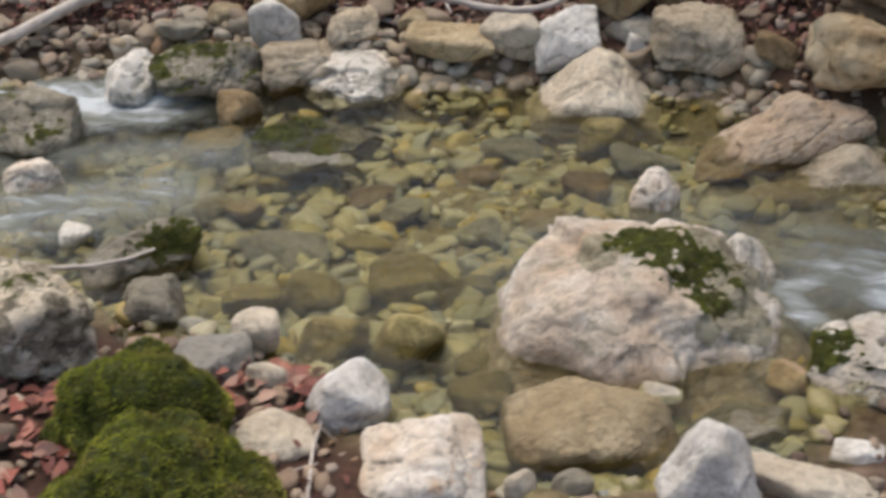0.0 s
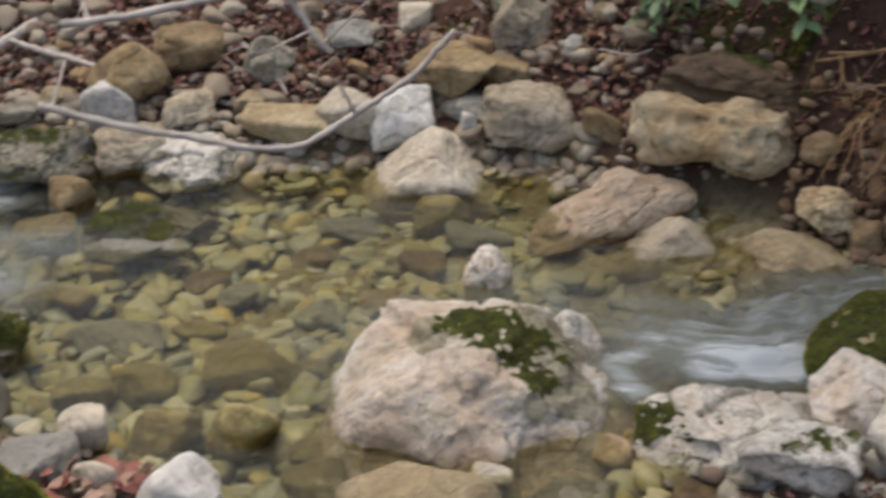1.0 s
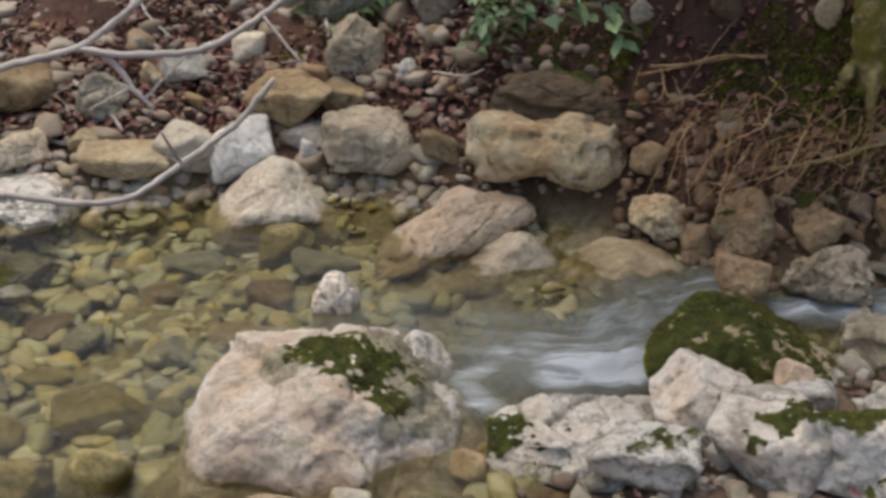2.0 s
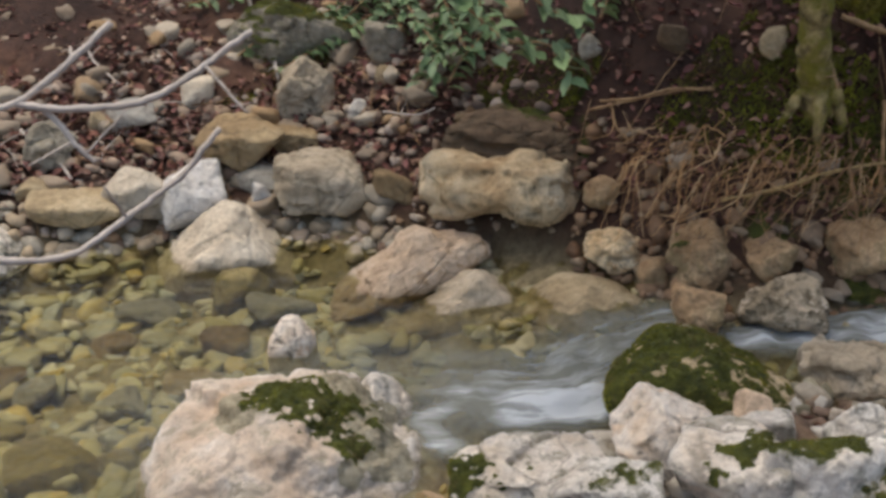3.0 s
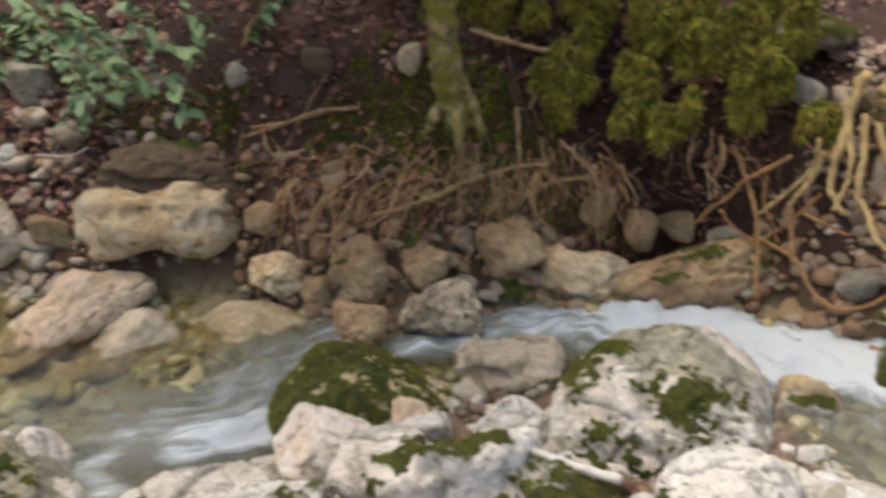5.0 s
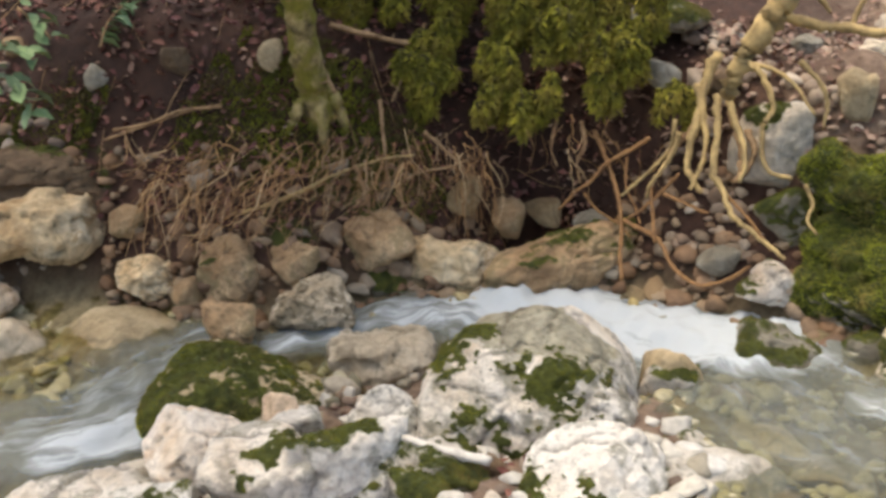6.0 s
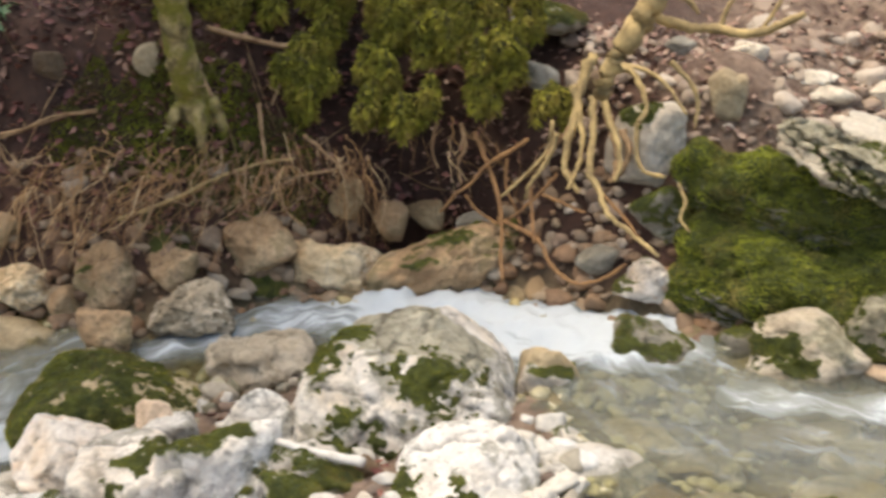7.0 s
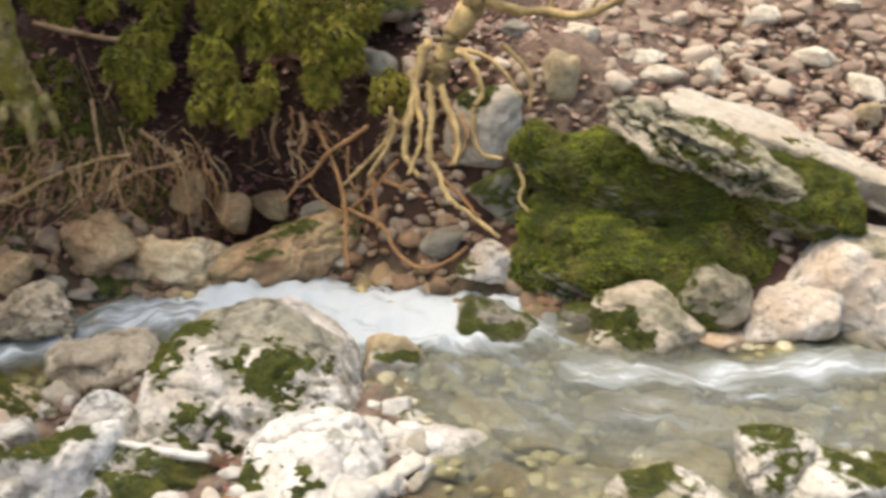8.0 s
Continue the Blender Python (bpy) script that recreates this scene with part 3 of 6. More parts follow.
def tube(points, thick, thin, seed=0, sides=7, wobble=0.25):
    """A tapering, slightly uneven rod along a smooth line through the points."""
    rng = np.random.default_rng(seed)
    p = np.array(points, float)
    q = np.vstack([2 * p[0] - p[1], p, 2 * p[-1] - p[-2]])
    line = []
    for n in range(len(p) - 1):
        a, b, c, d = q[n:n + 4]
        for u in np.linspace(0, 1, 6, endpoint=False):
            line.append(0.5 * (2 * b + (c - a) * u + (2 * a - 5 * b + 4 * c - d) * u * u + (3 * b - a - 3 * c + d) * u ** 3))
    line = np.array(line + [p[-1]])
    k = len(line)
    line[1:-1] += rng.normal(size=(k - 2, 3)) * thick * wobble
    ahead = np.gradient(line, axis=0)
    ahead /= np.linalg.norm(ahead, axis=1)[:, None]
    ref = np.array([0.31, 0.17, 0.93])
    a = np.cross(ahead, ref)
    a /= np.linalg.norm(a, axis=1)[:, None]
    b = np.cross(ahead, a)
    r = np.linspace(thick, thin, k) * rng.uniform(0.85, 1.15, k)
    ang = np.linspace(0, 2 * math.pi, sides, endpoint=False)
    ring = line[:, None] + r[:, None, None] * (a[:, None] * np.cos(ang)[None, :, None] + b[:, None] * np.sin(ang)[None, :, None])
    verts = ring.reshape(-1, 3)
    faces = []
    for i in range(k - 1):
        for j in range(sides):
            m = (j + 1) % sides
            faces.append((i * sides + j, i * sides + m, (i + 1) * sides + m, (i + 1) * sides + j))
    faces.append(tuple(range(sides))[::-1])
    faces.append(tuple(range((k - 1) * sides, k * sides)))
    return verts, faces


def joined(pieces):
    """Several (verts, faces) in one."""
    verts, faces, base = [], [], 0
    for v, f in pieces:
        verts.append(v)
        faces += [tuple(int(i) + base for i in q) for q in f]
        base += len(v)
    return np.vstack(verts), faces


def scatter_stones(places, sizes, seed, level=2, sharp=8, kinds=14, flat=0.65):
    """Many small stones at the places, in one set of arrays."""
    rng = np.random.default_rng(seed)
    shapes = [stone_shape(seed * 50 + i, level, sharp, 9, 0.06) for i in range(kinds)]
    verts, faces, base = [], [], 0
    for at, size in zip(places, sizes):
        v, f = shapes[rng.integers(kinds)]
        turn = np.array(Euler((rng.uniform(-0.4, 0.4), rng.uniform(-0.4, 0.4), rng.uniform(0, 6.3))).to_matrix())
        q = (v * np.array([1, rng.uniform(0.6, 0.95), rng.uniform(0.45, 0.45 + flat * 0.6)]) * size / 2) @ turn.T + at
        verts.append(q)
        faces.append(f + base)
        base += len(v)
    return np.vstack(verts), np.vstack(faces)


def leaf_shape(size, seed, slim=0.5):
    """One leaf, folded along its middle and curled: eight triangles."""
    rng = np.random.default_rng(seed)
    curl, fold = rng.uniform(-0.35, 0.35), rng.uniform(0.05, 0.25)
    rows = [(0.0, 0.02), (0.3, 0.8), (0.62, 0.85), (1.0, 0.03)]
    verts = []
    for u, w in rows:
        for side in (-1, 0, 1):
            verts.append(((u - 0.5) * size, side * w * slim * size / 2, (abs(side) * fold * w + curl * (u - 0.5) ** 2 * 2) * size))
    faces = []
    for i in range(3):
        for j in range(2):
            k = i * 3 + j
            faces += [(k, k + 3, k + 4), (k, k + 4, k + 1)]
    return np.array(verts), np.array(faces)


def scatter_leaves(places, sizes, turns, seed, slim=0.5):
    rng = np.random.default_rng(seed)
    shapes = [leaf_shape(1.0, seed * 30 + i, slim) for i in range(10)]
    verts, faces, base = [], [], 0
    for at, size, turn in zip(places, sizes, turns):
        v, f = shapes[rng.integers(10)]
        verts.append(v * size @ np.array(Euler(turn).to_matrix()).T + at)
        faces.append(f + base)
        base += len(v)
    return np.vstack(verts), np.vstack(faces)


def sown(count, x0, x1, y0, y1, keep, seed):
    """Random places on the ground within a stretch of the plan, where keep says yes."""
    rng = np.random.default_rng(seed)
    x, y = rng.uniform(x0, x1, count * 8), rng.uniform(y0, y1, count * 8)
    far, near = along(FAR_EDGE, x, y)[0], -along(NEAR_EDGE, x, y)[0]
    ok = keep(x, y, far, near)
    x, y = x[ok][:count], y[ok][:count]
    return np.stack([x, y, ground_height(x, y)], 1)


# ---------------------------------------------------------------- ground and water
def spaced(low, high, fine_low, fine_high, fine, coarse):
    mid = np.arange(fine_low, fine_high, fine)
    left = fine_low - np.cumsum(np.geomspace(fine, coarse, 40))
    right = mid[-1] + np.cumsum(np.geomspace(fine, coarse, 40))
    return np.concatenate([left[left > low][::-1], mid, right[right < high]])


def grid_mesh(xs, ys):
    x, y = np.meshgrid(xs, ys)
    n = np.arange(x.size).reshape(x.shape)
    faces = np.stack([n[:-1, :-1], n[:-1, 1:], n[1:, 1:], n[1:, :-1]], -1).reshape(-1, 4)
    return x.ravel(), y.ravel(), faces


gx, gy, ground_faces = grid_mesh(spaced(-60, 60, -2.0, 4.8, 0.025, 6.0), spaced(-60, 60, -0.6, 5.2, 0.025, 6.0))
ground_far, ground_near = along(FAR_EDGE, gx, gy)[0], -along(NEAR_EDGE, gx, gy)[0]
flat_places = np.stack([gx, gy, np.zeros_like(gx)], 1)
gz = ground_height(gx, gy) + 0.018 * lumps(flat_places * 6.0, 3, 3) + 0.05 * lumps(flat_places * 1.5, 8, 2) * step(0.1, 0.6, np.maximum(ground_far, ground_near))
sand = 1 - step(-0.05, 0.12, np.maximum(ground_far, ground_near))
scree = step(2.9, 3.3, gx) * step(0.15, 0.4, ground_far) * step(2.0, 1.4, gy - 0.6 * (gx - 3.2))
scree = np.maximum(scree, step(0.1, 0.5, gx) * step(-0.06, 0.0, ground_near) * step(0.9, 0.4, ground_near))
ground_moss = 0.9 * np.exp(-(((gx - 2.15) / 0.35) ** 2 + ((gy - 2.68) / 0.16) ** 2)) + 0.8 * np.exp(-(((gx - 1.55) / 0.22) ** 2 + ((gy - 3.3) / 0.12) ** 2))
ground_moss *= 0.75 + 0.5 * lumps(flat_places * 8.0, 4, 3)
ground = new("ground", mesh_of("ground", np.stack([gx, gy, gz], 1), ground_faces, SOIL, sand=sand, scree=scree, moss=np.clip(ground_moss, 0, 1)))
tagged(ground, "brown earth banks and stony bed of a mountain brook", "ground", kind="structure")

FOAM_AND_SHEEN = [  # plan of each run of churned water or painted sky reflection, its half width and strength
    ([(1.66, 2.58), (1.42, 2.55), (1.2, 2.45), (1.0, 2.5)], 0.2, 0.52),
    ([(1.6, 2.45), (1.45, 2.38), (1.27, 2.33), (1.1, 2.4)], 0.1, 1.1),
    ([(1.62, 2.6), (1.3, 2.62), (1.0, 2.7)], 0.07, 0.4),
    ([(1.0, 2.5), (0.85, 2.42), (0.88, 2.3)], 0.06, 0.6),
    ([(2.8, 1.48), (2.68, 1.7), (2.62, 1.95), (2.45, 2.15)], 0.22, 1.4),
    ([(2.45, 2.15), (2.15, 2.33), (1.85, 2.42)], 0.12, 0.75),
    ([(3.5, 0.3), (3.15, 0.6), (2.9, 0.82), (2.75, 1.05)], 0.1, 0.75),
    ([(3.6, 0.0), (3.0, 0.5), (2.6, 0.95), (2.5, 1.3)], 0.45, 0.36),
    ([(2.85, 1.3), (2.78, 1.1), (2.72, 0.95)], 0.1, 0.42),
    # Milky sky reflection on the pool, painted as a faint run.
    ([(1.0, 2.7), (0.6, 2.78), (0.2, 2.6)], 0.25, 0.24),
    ([(-1.9, 3.72), (-1.5, 3.82), (-1.0, 3.75)], 0.2, 1.0),
    # Riffle and its white reflections, both painted in these two runs.
    ([(-1.9, 3.1), (-1.3, 2.98), (-0.9, 3.05)], 0.22, 0.45),
    ([(-1.5, 3.4), (-1.0, 3.35), (-0.7, 3.3)], 0.12, 0.35),
]


def build_water():
    xs, ys = np.arange(-4.0, 4.6, 0.018), np.arange(-0.9, 5.0, 0.018)
    x, y, faces = grid_mesh(xs, ys)
    far, near = along(FAR_EDGE, x, y)[0], -along(NEAR_EDGE, x, y)[0]
    inside = (far < 0.06) & (near < 0.08)
    faces = faces[inside[faces].all(1)]
    used = np.unique(faces)
    index = np.full(len(x), -1)
    index[used] = np.arange(len(used))
    x, y, faces = x[used], y[used], index[faces]
    level = 0.0
    for dx, dy in ((0, 0), (0.05, 0), (-0.05, 0), (0, 0.05), (0, -0.05)):
        level = level + water_level(x + dx, y + dy) / 5
    spot = along(MID_LINE, x, y)
    foam_sheen = np.zeros(len(x))
    for line, wide, strong in FOAM_AND_SHEEN:
        away = np.abs(along(line, x, y)[0])
        foam_sheen = np.maximum(foam_sheen, strong * np.exp(-(away / wide) ** 2))
    p = np.stack([x, y, np.zeros_like(x)], 1)
    calm = step(0.9, 1.4, x) + step(-0.9, -1.3, x)
    z = level + (0.002 + 0.009 * calm + 0.012 * foam_sheen) * lumps(p * 13.0, 21, 3) + 0.015 * foam_sheen
    lengths = np.concatenate([[0], np.cumsum([math.dist(a[:2], b[:2]) for a, b in zip(MID_LINE, MID_LINE[1:])])])
    s = np.interp(spot[1], np.arange(len(MID_LINE)), lengths)
    flow = np.stack([s * 5.0, spot[0] * 20.0, np.zeros_like(s)], 1)
    ob = new("water", mesh_of("water", np.stack([x, y, z], 1), faces, WATER, foam_sheen=foam_sheen, flow=flow))
    tagged(ob, "clear shallow brook water with white runs between stones", "water", kind="structure")


build_water()

# ---------------------------------------------------------------- the stones, one by one
rock("mossy_rock", "dark rock thickly covered in green and brown moss", -0.71, 1.85, 0.10, 0.36, 0.28, 0.42, 18, 4, 1, "grey", 0.95, round_off=5, foot=0.15)
rock("mossy_rock", "low rock covered in yellow-green moss beside red dead leaves", -0.59, 1.62, 0.09, 0.44, 0.32, 0.36, 17, 14, 2, "grey", 0.94, round_off=5, foot=0.15)
rock("pitted_rock", "brown pitted limestone rock beside the moss-covered one", -1.03, 2.15, 0.14, 0.36, 0.29, 0.35, 22, 0, 3, "honeycomb", 0.15)
rock("stone", "flat blue-grey stone at the water's edge", -0.59, 2.14, 0.03, 0.20, 0.16, 0.13, 13, 0, 4, "slate", 0)
rock("stone", "small cream pebble-shaped stone at the water's edge", -0.50, 2.27, 0.03, 0.12, 0.10, 0.13, 10, 0, 5, "cream", 0)
rock("stone", "small cream stone among red dead leaves", -0.46, 2.10, 0.03, 0.10, 0.08, 0.11, 10, 0, 6, "cream", 0)
rock("stone", "smooth white grey-veined stone on the near shore", -0.26, 2.00, 0.04, 0.19, 0.14, 0.15, 5, 10, 7, "chalk", 0, round_off=9, cuts=[(0.6, -0.2, 0.75, 0.8)])
rock("stone", "pale cream stone lying on the near shore", -0.44, 1.86, 0.05, 0.22, 0.14, 0.09, 10, 0, 8, "cream", 0)
rock("stone", "angular pinkish white stone on the near shore", -0.10, 1.77, 0.04, 0.26, 0.21, 0.17, 1, 0, 9, "pale", 0, cuts=[(-0.45, -0.3, 0.85, 0.75), (0.65, -0.4, 0.6, 0.8)], calm=0.5)
rock("stone", "broad flat tan stone half under water", 0.27, 1.93, 0.0, 0.38, 0.25, 0.17, 4, -3, 10, "tan", 0, round_off=14, cuts=[(-0.5, 0.2, 0.85, 0.8), (0.1, -0.6, 0.8, 0.85)], foot=0.1, calm=0.6)
rock("stone", "sharp white wedge-shaped stone at the shore", 0.49, 1.66, 0.07, 0.23, 0.17, 0.27, -17, 12, 11, "chalk", 0, round_off=26, cuts=[(0.85, -0.1, 0.55, 0.42), (-0.9, -0.1, 0.3, 0.7), (0.1, -0.95, 0.2, 0.7)])
rock("stone", "long cream slab on the near shore", 0.70, 1.69, 0.02, 0.30, 0.13, 0.09, -23, 0, 12, "cream", 0)
rock("stone", "small white stone on the near shore", 0.83, 1.80, 0.01, 0.11, 0.09, 0.06, -25, 0, 13, "chalk", 0)
rock("stone", "thin white pebble beside the tan stone", 0.45, 2.04, -0.01, 0.11, 0.06, 0.04, -14, 0, 14, "chalk", 0)
rock("stone", "small grey stone at the shore", 0.21, 1.73, 0.02, 0.09, 0.07, 0.07, -9, 0, 15, "grey", 0)
rock("stone", "small cream stone at the shore", 0.10, 1.73, 0.02, 0.07, 0.06, 0.08, -5, 0, 16, "cream", 0)
rock("boulder", "large pale pinkish boulder with a mossy crown in the pool", 0.47, 2.32, -0.02, 0.44, 0.46, 0.46, -10, 0, 17, "rosy", 0.3, [(0.1, 0.2, 0.95, 0.4), (0.6, 0.15, 0.8, 0.36), (-0.3, 0.4, 0.9, 0.24), (0.75, -0.3, 0.6, 0.18)], round_off=12, cuts=[(0.3, -0.1, 0.95, 0.82), (0, -0.15, 1, 0.85), (0.15, -0.95, 0.25, 0.8), (0.7, -0.7, 0.15, 0.85)], foot=0.1, calm=1.0, lobes=[(-0.215, -0.02, 0.0, 0.36, 0.44, 0.41, (-0.75, -0.2, 0.65, 0.72), (-0.35, -0.1, 0.92, 0.78), (-0.2, -0.9, 0.4, 0.85), (0, 0, 1, 0.8)), (0.19, 0.02, -0.05, 0.4, 0.44, 0.34, (0.75, -0.1, 0.65, 0.66), (0.4, -0.8, 0.4, 0.8)), (-0.04, -0.2, -0.06, 0.26, 0.16, 0.3, (0.2, -0.6, 0.8, 0.8)), (0.17, -0.17, -0.12, 0.34, 0.22, 0.26, (0.3, -0.6, 0.75, 0.7))], stains=[(1.1, -0.1, 0.4, 0.5), (0.9, 0.5, 0.6, 0.5), (-0.6, 0.1, 0.85, 0.3), (0.6, -0.5, 0.4, 0.2)])
rock("stone", "small upright pinkish stone poking out of the pool", 0.59, 2.91, 0.0, 0.14, 0.12, 0.19, -12, 0, 18, "pale", 0, round_off=8, cuts=[(-0.8, 0, 0.55, 0.8), (0.85, 0, 0.5, 0.8)], foot=0.2, calm=0.8)
rock("stone", "pointed weathered stone splitting the current", 0.74, 2.50, 0.0, 0.22, 0.17, 0.23, -17, 0, 19, "lichen", 0, round_off=16, cuts=[(0.75, -0.1, 0.6, 0.6), (-0.8, -0.1, 0.55, 0.65)], foot=0.3, stains=[(-0.5, -0.3, 0.2, 0.5), (0.4, -0.5, 0.4, 0.3)])
rock("stone", "smooth grey stone under shallow water", 0.61, 1.95, -0.05, 0.26, 0.20, 0.12, -18, 0, 20, "grey", 0)
rock("stone", "small pinkish stone at the foot of the pale boulder", 0.77, 2.11, -0.03, 0.13, 0.10, 0.07, -21, 0, 21, "pinkish", 0)
rock("boulder", "long pinkish cream boulder leaning out of the water", 1.03, 3.23, 0.02, 0.58, 0.24, 0.18, 8, -21, 22, "pinkish", 0, round_off=12, cuts=[(-0.55, 0, 0.85, 0.7), (0.9, 0, 0.4, 0.86), (0, -0.7, 0.7, 0.8)])
rock("boulder", "smooth wet grey-pink boulder under running water", 1.15, 3.03, -0.065, 0.54, 0.26, 0.28, -12, -4, 23, "ash", 0, cuts=[(-0.62, 0, 0.78, 0.5), (0.85, 0, 0.5, 0.75), (0.1, -0.75, 0.65, 0.75)], foot=0.2, calm=0.6)
rock("boulder", "smooth ochre boulder under shallow water", 1.50, 2.82, -0.01, 0.44, 0.30, 0.19, -20, 0, 24, "tan", 0, round_off=6, foot=0.15)
rock("boulder", "smooth pale tan boulder half under water", 0.51, 3.62, -0.03, 0.5, 0.32, 0.34, -7, 0, 25, "cream", 0, cuts=[(-0.6, -0.1, 0.8, 0.55), (0.75, -0.1, 0.65, 0.6), (0, -0.5, 0.85, 0.72)], foot=0.2, calm=0.9)
rock("boulder", "square ash-grey block on the far shore", 0.87, 3.74, 0.15, 0.33, 0.25, 0.20, -8, 0, 26, "ash", 0, round_off=22, cuts=[(0, 0, 1, 0.82), (0, -1, 0.1, 0.85), (1, 0, 0.1, 0.9), (-1, 0, 0.15, 0.9)])
rock("stone", "small white stone on the far shore", 0.67, 3.76, 0.11, 0.08, 0.06, 0.12, -9, 0, 27, "chalk", 0)
rock("stone", "rounded white stone on the far shore", 0.44, 3.83, 0.13, 0.23, 0.19, 0.22, -5, 0, 28, "chalk", 0)
rock("stone", "rounded cream stone on the far shore", 0.24, 3.87, 0.14, 0.22, 0.17, 0.18, -2, 0, 29, "cream", 0)
rock("stone", "rounded tan stone on the far shore", 0.03, 3.87, 0.12, 0.31, 0.24, 0.12, -2, 0, 30, "tan", 0)
rock("stone", "upright white stone on the far shore", -0.60, 4.06, 0.13, 0.19, 0.15, 0.21, 7, 0, 31, "chalk", 0)
rock("stone", "flat white water-worn stone at the far edge of the pool", -0.31, 3.79, 0.01, 0.37, 0.30, 0.14, 3, 0, 32, "white", 0)
rock("stone", "low grey stone at the far edge of the pool", -0.48, 3.89, 0.04, 0.31, 0.25, 0.17, 6, 0, 33, "ash", 0)
rock("stone", "grey stone with moss patches in the shallows", -0.81, 3.84, 0.05, 0.43, 0.34, 0.19, 10, 0, 34, "grey", 0.35)
rock("stone", "wet white stone under the outflow", -1.08, 3.79, 0.01, 0.25, 0.20, 0.25, 14, 0, 35, "white", 0)
rock("stone", "dark wet stone in the outflow", -1.36, 3.51, 0.00, 0.34, 0.27, 0.21, 19, 0, 36, "grey", 0.1)
rock("stone", "small brown block in the shallows", -0.69, 3.59, -0.00, 0.16, 0.13, 0.16, 9, 0, 37, "ochre", 0)
rock("stone", "flat dark moss-grown stone under water", -0.42, 3.44, -0.06, 0.49, 0.35, 0.13, 5, 0, 38, "grey", 0.8)
rock("stone", "flat grey slab breaking the surface", -0.49, 3.26, -0.02, 0.25, 0.14, 0.06, 7, 0, 39, "slate", 0)
rock("stone", "small flat grey stone breaking the surface", -0.34, 3.24, -0.02, 0.10, 0.08, 0.05, 4, 0, 40, "slate", 0)
rock("stone", "flat tan stone in the shallows", -0.77, 3.45, -0.03, 0.21, 0.13, 0.05, 11, 0, 41, "tan", 0)
rock("stone", "dark stone with bright moss at the pool's edge", -0.86, 2.71, -0.01, 0.32, 0.25, 0.19, 15, 0, 42, "grey", 0.6, [(0.5, -0.4, 0.6, 0.5), (-0.1, 0.1, 0.95, 0.2)])
rock("stone", "small white stone at the pool's edge", -1.07, 2.82, -0.00, 0.10, 0.08, 0.07, 18, 0, 43, "white", 0)
rock("stone", "pale stone under rippling water", -1.29, 3.19, -0.02, 0.19, 0.15, 0.14, 20, 0, 44, "pale", 0)
rock("stone", "grey brown stone at the near edge", -0.79, 2.43, 0.00, 0.19, 0.15, 0.14, 15, 0, 45, "grey", 0)
rock("stone", "smooth olive stone on the pool bed", -0.32, 2.35, -0.06, 0.19, 0.15, 0.14, 5, 0, 46, "olive", 0)
rock("stone", "rounded olive tan stone on the pool bed", -0.13, 2.31, -0.03, 0.19, 0.15, 0.20, 1, 0, 47, "olive", 0)
rock("stone", "broad flat olive stone on the pool bed", -0.11, 2.65, -0.08, 0.26, 0.21, 0.11, 1, 0, 48, "olive", 0)
rock("stone", "flat olive stone on the pool bed", -0.55, 2.57, -0.07, 0.18, 0.14, 0.11, 10, 0, 49, "olive", 0)
rock("stone", "dark olive stone on the pool bed", -0.39, 2.59, -0.07, 0.17, 0.14, 0.13, 6, 0, 50, "olive", 0)
rock("stone", "pale grey stone on the pool bed", -0.15, 3.01, -0.07, 0.13, 0.10, 0.06, 1, 0, 51, "slate", 0)
rock("stone", "blue-grey slab on the pool bed", 0.21, 3.41, -0.08, 0.22, 0.15, 0.06, -5, 0, 52, "slate", 0)
rock("stone", "blue-grey slab on the pool bed", 0.63, 3.28, -0.06, 0.23, 0.13, 0.05, -12, 0, 53, "slate", 0)
rock("stone", "blue-grey stone on the pool bed", 0.08, 2.90, -0.08, 0.14, 0.11, 0.06, -3, 0, 54, "slate", 0)
rock("stone", "tan olive stone on the pool bed", 0.53, 3.42, -0.06, 0.21, 0.17, 0.15, -10, 0, 55, "olive", 0)
rock("stone", "flat tan stone on the pool bed", 0.30, 2.95, -0.08, 0.18, 0.12, 0.05, -7, 0, 56, "tan", 0)
rock("stone", "olive stone on the pool bed", 0.05, 2.62, -0.09, 0.13, 0.11, 0.09, -3, 0, 57, "olive", 0)
rock("stone", "ochre stone on the pool bed", 0.42, 3.11, -0.08, 0.16, 0.13, 0.10, -9, 0, 58, "ochre", 0)
rock("stone", "ochre stone on the pool bed", -0.24, 3.14, -0.08, 0.15, 0.12, 0.06, 3, 0, 59, "ochre", 0)
rock("stone", "ochre stone on the pool bed", 0.09, 3.24, -0.08, 0.15, 0.12, 0.09, -3, 0, 60, "ochre", 0)
rock("stone", "olive stone on the pool bed", -0.72, 3.07, -0.07, 0.13, 0.10, 0.08, 11, 0, 61, "olive", 0)
rock("stone", "tan stone on the pool bed", -0.62, 3.04, -0.07, 0.12, 0.10, 0.07, 10, 0, 62, "tan", 0)
rock("stone", "olive stone on the pool bed", -0.55, 3.23, -0.07, 0.12, 0.10, 0.06, 8, 0, 63, "olive", 0)
rock("stone", "dark grey slab on the pool bed", -0.49, 2.84, -0.08, 0.26, 0.19, 0.09, 8, 0, 64, "slate", 0)
rock("stone", "olive stone on the pool bed", -0.26, 2.87, -0.09, 0.16, 0.11, 0.05, 3, 0, 65, "olive", 0)
rock("stone", "olive stone on the pool bed", 0.05, 2.25, -0.08, 0.14, 0.11, 0.09, -3, 0, 66, "olive", 0)
rock("stone", "olive stone on the pool bed", 0.04, 2.13, -0.07, 0.16, 0.13, 0.09, -3, 0, 67, "olive", 0)
rock("stone", "olive stone on the pool bed", 0.30, 3.84, -0.05, 0.24, 0.19, 0.07, -5, 0, 68, "olive", 0)
